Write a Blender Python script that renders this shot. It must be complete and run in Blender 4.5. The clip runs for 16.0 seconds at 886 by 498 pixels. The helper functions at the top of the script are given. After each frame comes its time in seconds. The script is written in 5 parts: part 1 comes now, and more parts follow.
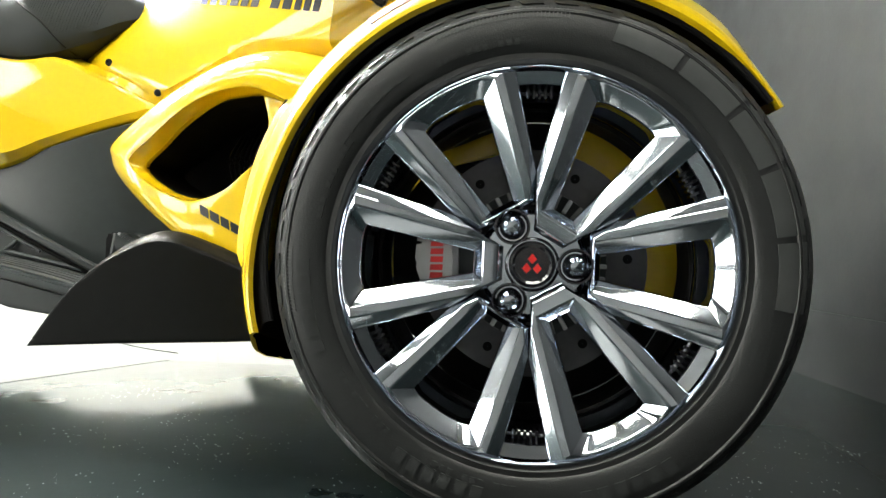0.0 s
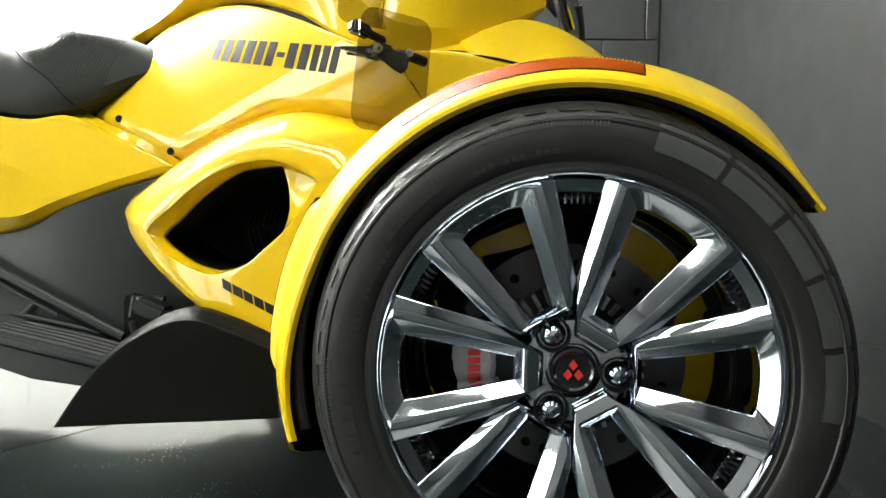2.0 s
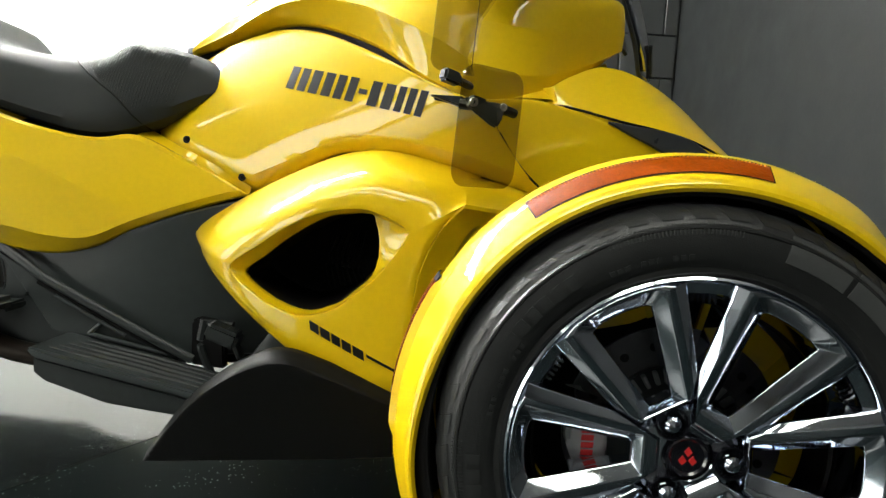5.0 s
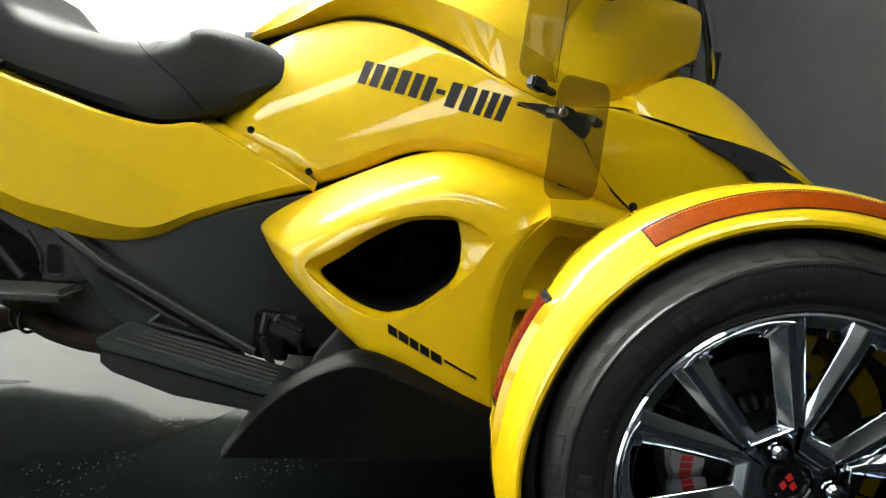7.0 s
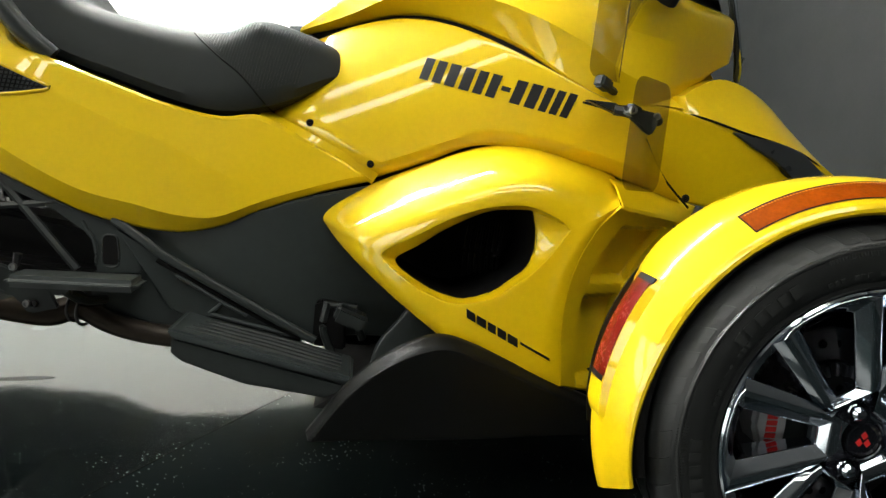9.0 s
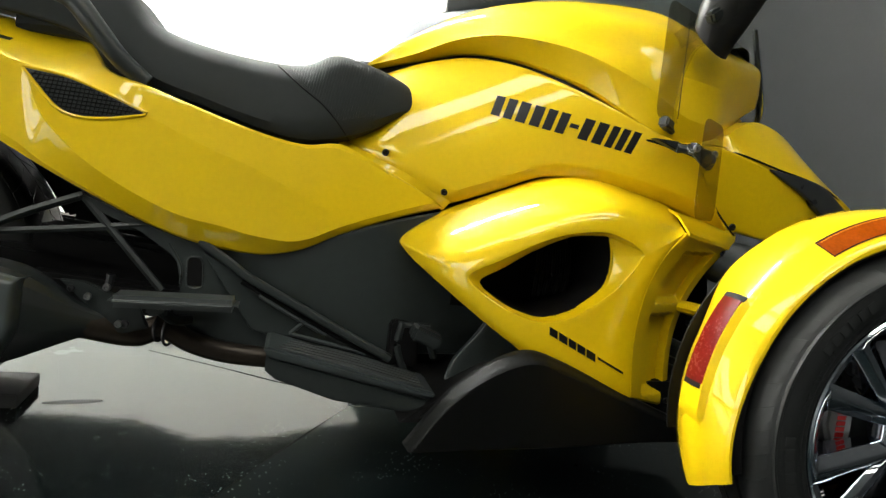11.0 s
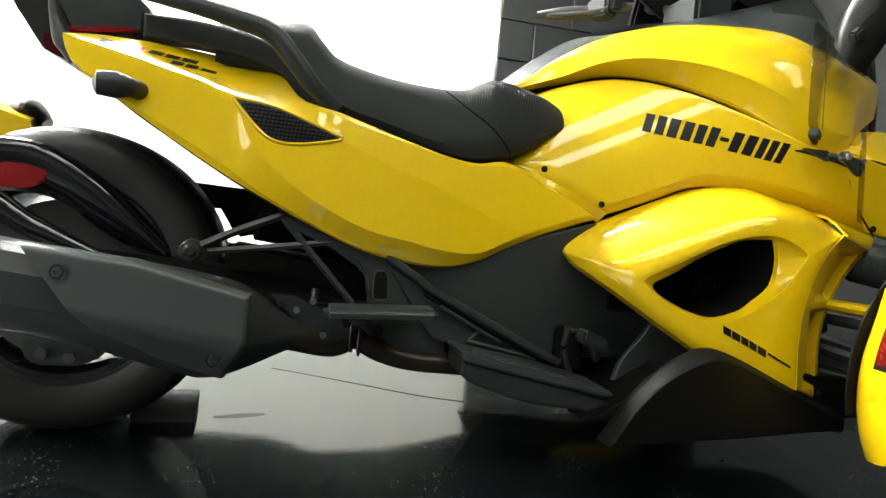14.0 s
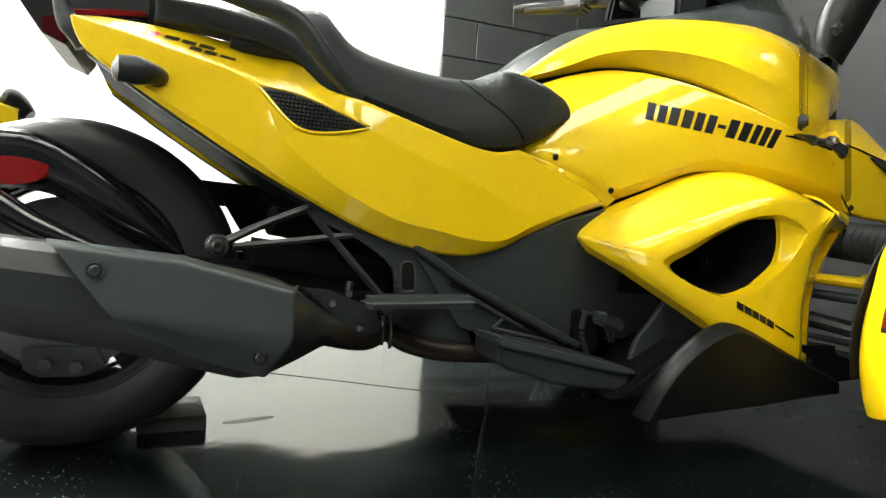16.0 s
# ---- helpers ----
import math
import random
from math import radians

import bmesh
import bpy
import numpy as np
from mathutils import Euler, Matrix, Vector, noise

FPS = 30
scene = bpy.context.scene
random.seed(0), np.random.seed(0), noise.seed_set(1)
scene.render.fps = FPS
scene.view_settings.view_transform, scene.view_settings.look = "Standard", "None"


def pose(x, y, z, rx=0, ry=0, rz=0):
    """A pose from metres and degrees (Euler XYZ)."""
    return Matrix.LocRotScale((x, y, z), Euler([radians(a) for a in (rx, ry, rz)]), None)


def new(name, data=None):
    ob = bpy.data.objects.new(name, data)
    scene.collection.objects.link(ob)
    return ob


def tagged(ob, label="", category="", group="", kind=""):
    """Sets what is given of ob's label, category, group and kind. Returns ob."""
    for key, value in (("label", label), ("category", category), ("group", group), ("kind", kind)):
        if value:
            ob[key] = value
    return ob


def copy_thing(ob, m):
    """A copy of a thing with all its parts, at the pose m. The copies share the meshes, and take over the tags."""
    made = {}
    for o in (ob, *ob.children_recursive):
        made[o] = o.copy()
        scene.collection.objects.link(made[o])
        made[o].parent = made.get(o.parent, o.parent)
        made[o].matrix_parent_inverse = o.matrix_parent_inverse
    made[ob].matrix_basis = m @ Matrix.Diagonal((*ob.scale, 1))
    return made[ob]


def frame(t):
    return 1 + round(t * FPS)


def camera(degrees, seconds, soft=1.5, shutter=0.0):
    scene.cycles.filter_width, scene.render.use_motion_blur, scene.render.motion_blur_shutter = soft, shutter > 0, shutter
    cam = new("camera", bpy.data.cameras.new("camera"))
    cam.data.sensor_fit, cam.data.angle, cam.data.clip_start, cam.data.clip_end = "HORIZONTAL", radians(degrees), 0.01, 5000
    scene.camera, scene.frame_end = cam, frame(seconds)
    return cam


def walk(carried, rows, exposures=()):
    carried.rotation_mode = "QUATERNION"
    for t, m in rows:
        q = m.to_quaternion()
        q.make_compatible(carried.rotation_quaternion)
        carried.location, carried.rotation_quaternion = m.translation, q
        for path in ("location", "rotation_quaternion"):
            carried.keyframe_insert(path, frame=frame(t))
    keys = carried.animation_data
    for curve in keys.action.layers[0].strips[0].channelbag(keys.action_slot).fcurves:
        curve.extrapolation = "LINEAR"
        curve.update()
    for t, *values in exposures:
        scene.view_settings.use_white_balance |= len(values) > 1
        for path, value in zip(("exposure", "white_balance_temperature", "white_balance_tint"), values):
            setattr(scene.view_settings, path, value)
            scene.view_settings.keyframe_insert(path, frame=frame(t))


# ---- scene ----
cam = camera(66.8, 16.0, soft=1.4)
METRES, EYE, TILT, LEAN, TURN = 1.6625, 0.288, 0.0, -2.5, 3.0
ROWS = [
    (0.0, 0.0, 0.0, 0.0, 0.0, 0.0, -0.0),
    (0.5, -0.001, 0.0035, 0.0164, -0.06, -0.16, 0.4),
    (1.0, -0.0117, 0.0041, 0.0408, -0.18, -0.52, 0.94),
    (1.5, -0.0211, 0.0049, 0.0607, -0.33, -1.0, 1.28),
    (2.0, -0.0253, 0.0066, 0.0793, -0.34, -1.58, 1.38),
    (2.5, -0.03, 0.0091, 0.1, -0.33, -2.21, 1.57),
    (3.0, -0.052, 0.0096, 0.1168, -0.52, -2.61, 1.38),
    (3.5, -0.0767, 0.0062, 0.1315, -0.87, -3.11, 1.28),
    (4.0, -0.0942, 0.0031, 0.1448, -1.23, -3.71, 0.65),
    (6.5, -0.1891, -0.0047, 0.1894, -3.6, -7.41, -2.8),
    (7.0, -0.2197, 0.0051, 0.1991, -3.73, -8.03, -3.13),
    (7.5, -0.262, 0.0038, 0.2035, -4.76, -8.42, -3.4),
    (8.0, -0.3002, 0.0026, 0.2044, -6.31, -8.57, -3.69),
    (8.5, -0.3275, -0.005, 0.1958, -7.7, -8.39, -3.61),
    (11.0, -0.5254, -0.0297, 0.1769, -15.1, -5.14, -4.61),
    (11.5, -0.5612, -0.034, 0.1741, -13.83, -4.75, -5.28),
    (12.0, -0.5908, -0.0373, 0.17, -13.73, -4.18, -5.97),
    (12.5, -0.6216, -0.0388, 0.1704, -14.13, -3.76, -6.09),
    (13.0, -0.6573, -0.0365, 0.1727, -14.72, -3.42, -5.39),
    (13.5, -0.6982, -0.0333, 0.1656, -15.04, -3.22, -4.25),
    (14.0, -0.742, -0.0235, 0.154, -15.9, -3.23, -2.96),
    (14.5, -0.7731, -0.0109, 0.1535, -16.98, -3.07, -2.26),
    (15.0, -0.8035, -0.0067, 0.1452, -18.6, -3.02, -1.4),
    (15.5, -0.8359, 0.0076, 0.1386, -20.2, -2.98, -1.25),
    (16.0, -0.8745, 0.0246, 0.1334, -23.97, -2.78, -1.45),
]
walk(cam, [(t, pose(0, 0, EYE, TILT, LEAN, TURN) @ pose(METRES * x, METRES * y, METRES * z, 90 + pitch, roll, yaw)) for t, x, y, z, yaw, pitch, roll in ROWS],
     [(0, -0.03), (1.5, -0.2), (3.5, -0.76), (7, -1.08), (11, -1.2), (14, -1.08), (16, -0.82)])

# ---- light ----
world = bpy.data.worlds.new("world")
scene.world = world
world.use_nodes = True
world.node_tree.nodes["Background"].inputs["Color"].default_value = (0.95, 1.0, 0.9, 1)
world.node_tree.nodes["Background"].inputs["Strength"].default_value = 0.1
LAMP, WASH, DAY = 18.5, 850.0, 13.0


# ---- materials ----
def mat(name, color, rough=0.5, metal=0.0, coat=0.0, vary=0.06, scale=40.0, bump=0.0, bump_scale=400.0, spec=0.5, rough_vary=0.08, emit=0.0, alpha=1.0, trans=0.0):
    m = bpy.data.materials.new(name)
    m.use_nodes = True
    nt = m.node_tree
    b = nt.nodes["Principled BSDF"]
    b.inputs["Metallic"].default_value = metal
    b.inputs["Coat Weight"].default_value = coat
    b.inputs["Coat Roughness"].default_value = 0.05
    b.inputs["Specular IOR Level"].default_value = spec
    b.inputs["Transmission Weight"].default_value = trans
    co = nt.nodes.new("ShaderNodeTexCoord")
    big = nt.nodes.new("ShaderNodeTexNoise")
    big.inputs["Scale"].default_value = scale * 0.12
    big.inputs["Detail"].default_value = 4
    small = nt.nodes.new("ShaderNodeTexNoise")
    small.inputs["Scale"].default_value = scale
    small.inputs["Detail"].default_value = 6
    mix = nt.nodes.new("ShaderNodeMath")
    mix.operation = "ADD"
    for n in (big, small):
        nt.links.new(co.outputs["Object"], n.inputs["Vector"])
    nt.links.new(big.outputs["Fac"], mix.inputs[0])
    nt.links.new(small.outputs["Fac"], mix.inputs[1])
    ramp = nt.nodes.new("ShaderNodeMapRange")
    ramp.inputs["From Min"].default_value, ramp.inputs["From Max"].default_value = 0.6, 1.4
    ramp.inputs["To Min"].default_value, ramp.inputs["To Max"].default_value = 1 - vary, 1 + vary
    nt.links.new(mix.outputs[0], ramp.inputs["Value"])
    sc = nt.nodes.new("ShaderNodeVectorMath")
    sc.operation = "SCALE"
    sc.inputs[0].default_value = color
    nt.links.new(ramp.outputs["Result"], sc.inputs["Scale"])
    nt.links.new(sc.outputs["Vector"], b.inputs["Base Color"])
    rr = nt.nodes.new("ShaderNodeMapRange")
    rr.inputs["From Min"].default_value, rr.inputs["From Max"].default_value = 0.6, 1.4
    rr.inputs["To Min"].default_value, rr.inputs["To Max"].default_value = max(0, rough - rough_vary), min(1, rough + rough_vary)
    nt.links.new(mix.outputs[0], rr.inputs["Value"])
    nt.links.new(rr.outputs["Result"], b.inputs["Roughness"])
    if bump:
        g = nt.nodes.new("ShaderNodeTexNoise")
        g.inputs["Scale"].default_value = bump_scale
        g.inputs["Detail"].default_value = 3
        nt.links.new(co.outputs["Object"], g.inputs["Vector"])
        bp = nt.nodes.new("ShaderNodeBump")
        bp.inputs["Strength"].default_value = bump
        bp.inputs["Distance"].default_value = 0.002
        nt.links.new(g.outputs["Fac"], bp.inputs["Height"])
        nt.links.new(bp.outputs["Normal"], b.inputs["Normal"])
    if emit:
        b.inputs["Emission Color"].default_value = (*color, 1)
        b.inputs["Emission Strength"].default_value = emit
    return m


YELLOW = mat("yellow_paint", (0.75, 0.508, 0.004), 0.42, 0.0, 1.0, 0.05, 900, spec=0.12, rough_vary=0.05)
PLASTIC = mat("black_plastic", (0.022, 0.0264, 0.0266), 0.38, spec=0.36, vary=0.2, scale=60, bump=0.12, bump_scale=1400)
GUARD = mat("matt_black_guard", (0.0045, 0.0049, 0.005), 0.45, spec=0.1, vary=0.2, scale=60, bump=0.1, bump_scale=1400)
# near-black: shade of recesses and inner parts put into the colour; also seams and trim
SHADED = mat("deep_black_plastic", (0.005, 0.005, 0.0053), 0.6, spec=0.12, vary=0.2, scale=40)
COVER = mat("grey_engine_cover", (0.025, 0.031, 0.0312), 0.38, spec=0.38, vary=0.15, scale=50, bump=0.1, bump_scale=1600)
VINYL = mat("black_vinyl", (0.0185, 0.0217, 0.0222), 0.55, spec=0.2, vary=0.12, scale=70, bump=0.25, bump_scale=1100)
RUBBER = mat("tyre_rubber", (0.0125, 0.0135, 0.0138), 0.42, spec=0.45, vary=0.25, scale=45, bump=0.15, bump_scale=700)
RELIEF = mat("moulded_tyre_relief", (0.024, 0.0257, 0.026), 0.45, spec=0.3, vary=0.2, scale=60)
RUBBER_MARK = mat("moulded_rubber", (0.046, 0.049, 0.049), 0.42, spec=0.35, vary=0.15, scale=60)
CHROME = mat("chrome", (0.70, 0.745, 0.825), 0.06, 1.0, vary=0.03, rough_vary=0.03)
STEEL = mat("brushed_steel", (0.38, 0.38, 0.38), 0.34, 1.0, vary=0.12, scale=120)
SILVER = mat("silver_paint", (0.42, 0.42, 0.42), 0.35, 0.4, vary=0.08)
GLOSS = mat("gloss_black_paint", (0.006, 0.006, 0.009), 0.12, 0.0, 0.8, vary=0.1)
MUFFLER = mat("muffler_black", (0.019, 0.0228, 0.0234), 0.34, spec=0.38, vary=0.05, scale=60, bump=0.05, bump_scale=1500, rough_vary=0.02)
SHIELD = mat("satin_shield_black", (0.041, 0.0494, 0.051), 0.33, spec=0.45, vary=0.05, scale=60, bump=0.05, bump_scale=1500, rough_vary=0.02)
DISC = mat("gunmetal_disc", (0.1, 0.1, 0.104), 0.4, 1.0, vary=0.15, scale=120)
BROWNED = mat("heated_pipe", (0.04, 0.031, 0.024), 0.42, 0.6, vary=0.3, scale=60)
AMBER = mat("amber_lens", (0.23, 0.04, 0.0002), 0.4, 0.0, 0.0, spec=0.07, vary=0.3, scale=260, bump=0.3, bump_scale=300)
AMBER_PRISM = mat("amber_prism", (0.85, 0.33, 0.03), 0.25, spec=0.5, vary=0.5, scale=300)
PEG = mat("satin_grey_peg", (0.05, 0.057, 0.058), 0.36, spec=0.45, vary=0.08, scale=60, bump=0.1, bump_scale=1200)
INSERT = mat("satin_grey_plastic", (0.03, 0.033, 0.036), 0.32, spec=0.4, vary=0.15, scale=60)
RED = mat("red_lens", (0.19, 0.004, 0.005), 0.22, 0.0, 0.0, spec=0.35, vary=0.2, scale=200, bump=0.06, bump_scale=900)
DEEP_RED = mat("deep_red_lens", (0.13, 0.006, 0.004), 0.25, spec=0.3, vary=0.3, scale=220, bump=0.2, bump_scale=500)
RED_DIM = mat("dark_red_lens", (0.055, 0.002, 0.005), 0.2, spec=0.3, vary=0.15, scale=200)
REDPAINT = mat("red_paint", (0.6, 0.02, 0.02), 0.4)
DECAL = mat("black_decal", (0.006, 0.006, 0.006), 0.4, spec=0.3, vary=0.1)
WOOD = mat("grey_timber", (0.036, 0.036, 0.036), 0.8, vary=0.3, scale=60, bump=0.4, bump_scale=120)
LENS = mat("dark_headlamp_lens", (0.05, 0.053, 0.056), 0.1, 0.2, 0.8)
CLEAR = mat("clear_lens", (0.25, 0.25, 0.26), 0.12, 0.3, 0.5)
WHITE_WALL = mat("white_block_paint", (0.88, 0.88, 0.87), 0.55, vary=0.03, scale=20, bump=0.2, bump_scale=140)
DARK_WALL = mat("charcoal_block_paint", (0.0195, 0.0222, 0.0228), 0.5, vary=0.12, scale=18, bump=0.3, bump_scale=130)
SMOOTH_WALL = mat("charcoal_wall_paint", (0.0072, 0.0084, 0.0087), 0.55, spec=0.2, vary=0.08, scale=10, bump=0.1, bump_scale=90)
GREY_WALL = mat("grey_wall_paint", (0.28, 0.283, 0.28), 0.6, vary=0.1, scale=10)
# grey darkened for the unseen south wall: the dimness there is put into the colour
DIM_WALL = mat("dim_grey_wall_paint", (0.1, 0.102, 0.1), 0.6, vary=0.1, scale=10)
CEILING = mat("pale_ceiling_paint", (0.36, 0.364, 0.36), 0.85, vary=0.05, scale=30)
STRIP = mat("strip_diffuser", (1.0, 1.0, 0.93), 0.5, emit=WASH, vary=0.0)
TUBE = mat("lamp_diffuser", (1.0, 1.0, 0.9), 0.5, emit=LAMP, vary=0.0)
SKYLIGHT = mat("daylight_backdrop", (1.0, 1.0, 0.93), 0.5, emit=DAY, vary=0.0)


def smoked(name, tint, rough=0.03):
    m = bpy.data.materials.new(name)
    m.use_nodes = True
    nt = m.node_tree
    nt.nodes.remove(nt.nodes["Principled BSDF"])
    t = nt.nodes.new("ShaderNodeBsdfTransparent")
    t.inputs["Color"].default_value = (*tint, 1)
    g = nt.nodes.new("ShaderNodeBsdfGlossy")
    g.inputs["Roughness"].default_value = rough
    lw = nt.nodes.new("ShaderNodeLayerWeight")
    lw.inputs["Blend"].default_value = 0.25
    f = nt.nodes.new("ShaderNodeMath")
    f.operation = "MULTIPLY_ADD"
    f.inputs[1].default_value, f.inputs[2].default_value = 0.12, 0.012
    nt.links.new(lw.outputs["Facing"], f.inputs[0])
    x = nt.nodes.new("ShaderNodeMixShader")
    nt.links.new(f.outputs[0], x.inputs[0])
    nt.links.new(t.outputs[0], x.inputs[1])
    nt.links.new(g.outputs[0], x.inputs[2])
    nt.links.new(x.outputs[0], nt.nodes["Material Output"].inputs["Surface"])
    return m


SMOKE = smoked("smoked_acrylic", (0.7, 0.68, 0.6))
ACRYLIC = smoked("clear_acrylic", (0.9, 0.9, 0.88))


def floor_material(name, ior, coat_rough):
    m = mat(name, (0.005, 0.0068, 0.0074), 0.3, coat=1.0, vary=0.3, scale=6, spec=0.08, rough_vary=0.04)
    nt = m.node_tree
    b = nt.nodes["Principled BSDF"]
    co = nt.nodes["Texture Coordinate"]
    vor = nt.nodes.new("ShaderNodeTexVoronoi")
    vor.inputs["Scale"].default_value = 105
    nt.links.new(co.outputs["Object"], vor.inputs["Vector"])
    patch = nt.nodes.new("ShaderNodeTexNoise")
    patch.inputs["Scale"].default_value = 7
    patch.inputs["Detail"].default_value = 3
    nt.links.new(co.outputs["Object"], patch.inputs["Vector"])
    lim = nt.nodes.new("ShaderNodeMapRange")
    lim.inputs["From Min"].default_value, lim.inputs["From Max"].default_value = 0.46, 0.74
    lim.inputs["To Min"].default_value, lim.inputs["To Max"].default_value = 0.045, 0.2
    nt.links.new(patch.outputs["Fac"], lim.inputs["Value"])
    less = nt.nodes.new("ShaderNodeMath")
    less.operation = "LESS_THAN"
    nt.links.new(vor.outputs["Distance"], less.inputs[0])
    nt.links.new(lim.outputs["Result"], less.inputs[1])
    mx = nt.nodes.new("ShaderNodeMix")
    mx.data_type = "RGBA"
    old = b.inputs["Base Color"].links[0].from_socket
    nt.links.new(less.outputs[0], mx.inputs["Factor"])
    nt.links.new(old, mx.inputs["A"])
    mx.inputs["B"].default_value = (0.7, 0.72, 0.71, 1)
    nt.links.new(mx.outputs["Result"], b.inputs["Base Color"])
    bp = nt.nodes.new("ShaderNodeBump")
    bp.inputs["Strength"].default_value = 0.06
    bp.inputs["Distance"].default_value = 0.01
    wav = nt.nodes.new("ShaderNodeTexNoise")
    wav.inputs["Scale"].default_value = 9
    wav.inputs["Detail"].default_value = 5
    nt.links.new(co.outputs["Object"], wav.inputs["Vector"])
    nt.links.new(wav.outputs["Fac"], bp.inputs["Height"])
    nt.links.new(bp.outputs["Normal"], b.inputs["Normal"])
    b.inputs["Coat IOR"].default_value = ior
    b.inputs["Coat Tint"].default_value = (0.88, 1.0, 0.98, 1)
    b.inputs["Coat Roughness"].default_value = coat_rough
    nt.links.new(bp.outputs["Normal"], b.inputs["Coat Normal"])
    return m


FLOOR = floor_material("black_epoxy_floor", 1.82, 0.085)
DULL_FLOOR = floor_material("dull_black_covering", 1.38, 0.09)
STAIN = mat("dull_smear", (0.014, 0.015, 0.015), 0.35, spec=0.5, vary=0.3, scale=80)


# ---- mesh helpers ----
def part(name, bm, material, parent=None, label="", sharp=32):
    me = bpy.data.meshes.new(name)
    bmesh.ops.recalc_face_normals(bm, faces=bm.faces)
    bm.to_mesh(me)
    bm.free()
    me.materials.append(material)
    me.shade_smooth()
    me.set_sharp_from_angle(angle=radians(sharp))
    ob = new(name, me)
    ob.parent = parent
    if label:
        ob["label"] = label
    return ob


def spline(pts, n, closed=False):
    """n points along a smooth curve through pts, evenly spaced."""
    p = np.array(pts, float)
    k = len(p)
    if k == 2 and not closed:
        return p[0] + (p[1] - p[0]) * np.linspace(0, 1, n)[:, None]
    out = []
    for i in range(k if closed else k - 1):
        if closed:
            a, b, c, d = p[i - 1], p[i], p[(i + 1) % k], p[(i + 2) % k]
        else:
            b, c = p[i], p[i + 1]
            a = p[i - 1] if i else 2 * b - c
            d = p[i + 2] if i + 2 < k else 2 * c - b
        for t in np.linspace(0, 1, 12, endpoint=False):
            out.append(0.5 * (2 * b + (c - a) * t + (2 * a - 5 * b + 4 * c - d) * t * t + (3 * b - a - 3 * c + d) * t ** 3))
    out.append(p[0] if closed else p[-1])
    out = np.array(out)
    s = np.concatenate([[0], np.cumsum(np.linalg.norm(np.diff(out, axis=0), axis=1))])
    at = np.linspace(0, s[-1], n, endpoint=not closed)
    return np.stack([np.interp(at, s, out[:, j]) for j in range(p.shape[1])], 1)


def steps(n, edge=0.02):
    """Parameters from 0 to 1, close together at both ends."""
    return np.concatenate([[0, edge * 0.25, edge * 0.6, edge], np.linspace(edge, 1 - edge, n)[1:-1], [1 - edge, 1 - edge * 0.6, 1 - edge * 0.25, 1]])


def along(curve_pts, u):
    x = np.linspace(0, 1, len(curve_pts))
    return np.stack([np.interp(u, x, curve_pts[:, j]) for j in range(curve_pts.shape[1])], -1)


def patch(top, bottom, left, right, nu=48, nv=20):
    """A grid of points between four edge curves; top and bottom run the same way, left and right from top to bottom."""
    t, b, l, r = (spline(c, 160) for c in (top, bottom, left, right))
    u, v = steps(nu), steps(nv, 0.05)
    T, B_, L, R_ = along(t, u), along(b, u), along(l, v), along(r, v)
    U, V = u[:, None, None], v[None, :, None]
    return ((1 - V) * T[:, None] + V * B_[:, None] + (1 - U) * L[None] + U * R_[None]
            - (1 - U) * (1 - V) * T[0] - U * (1 - V) * T[-1] - (1 - U) * V * B_[0] - U * V * B_[-1])


def bulge(c):
    """The depth y of a curved side surface at x, z."""
    return lambda x, z: c[0] + c[1] * x + c[2] * z + c[3] * x * x + c[4] * x * z + c[5] * z * z


def rim_roll(P, w):
    """How far each grid point lies in towards the back where the panel's edges roll over within w metres."""
    def reach(a):
        d = np.linalg.norm(np.diff(a, axis=0), axis=-1)
        s = np.concatenate([np.zeros((1, d.shape[1])), np.cumsum(d, 0)])
        return np.minimum(s, s[-1] - s)
    d = np.minimum(reach(P), reach(P.transpose(1, 0, 2)).T)
    q = 1 - np.clip(d / w, 0, 1)
    return w * (1 - np.sqrt(np.maximum(0, 1 - q * q)))


def grid_solid(P, thick, axis=(0, 1, 0)):
    """A closed sheet: the grid of points and a back at thick along axis."""
    bm = bmesh.new()
    nu, nv = P.shape[:2]
    off = np.array(axis) * thick
    f = [[bm.verts.new(P[i, j]) for j in range(nv)] for i in range(nu)]
    k = [[bm.verts.new(P[i, j] + off) for j in range(nv)] for i in range(nu)]
    for i in range(nu - 1):
        for j in range(nv - 1):
            bm.faces.new((f[i][j], f[i + 1][j], f[i + 1][j + 1], f[i][j + 1]))
            bm.faces.new((k[i][j], k[i][j + 1], k[i + 1][j + 1], k[i + 1][j]))
    for i in range(nu - 1):
        for j in (0, nv - 1):
            bm.faces.new((f[i][j], f[i + 1][j], k[i + 1][j], k[i][j]))
    for j in range(nv - 1):
        for i in (0, nu - 1):
            bm.faces.new((f[i][j], f[i][j + 1], k[i][j + 1], k[i][j]))
    return bm


def side_sheet(top, bottom, left, right, depth, thick=0.012, roll=0.006, nu=48, nv=20, shape=None):
    """A body panel: its outline in x, z, its depth from a surface."""
    g = patch(top, bottom, left, right, nu, nv)
    P = np.stack([g[..., 0], np.vectorize(depth)(g[..., 0], g[..., 1]), g[..., 1]], -1)
    if shape:
        P[..., 1] += np.vectorize(shape)(g[..., 0], g[..., 1])
    P[..., 1] += rim_roll(P, roll)
    return grid_solid(P, thick)


def skin(rings, closed=True, caps=True):
    """A surface through rings of points (each ring of equal length)."""
    bm = bmesh.new()
    vs = [[bm.verts.new(p) for p in r] for r in rings]
    n = len(vs[0])
    for a, b in zip(vs, vs[1:]):
        for i in range(n if closed else n - 1):
            j = (i + 1) % n
            bm.faces.new((a[i], a[j], b[j], b[i]))
    if caps:
        bm.faces.new(vs[0])
        bm.faces.new(list(reversed(vs[-1])))
    return bm


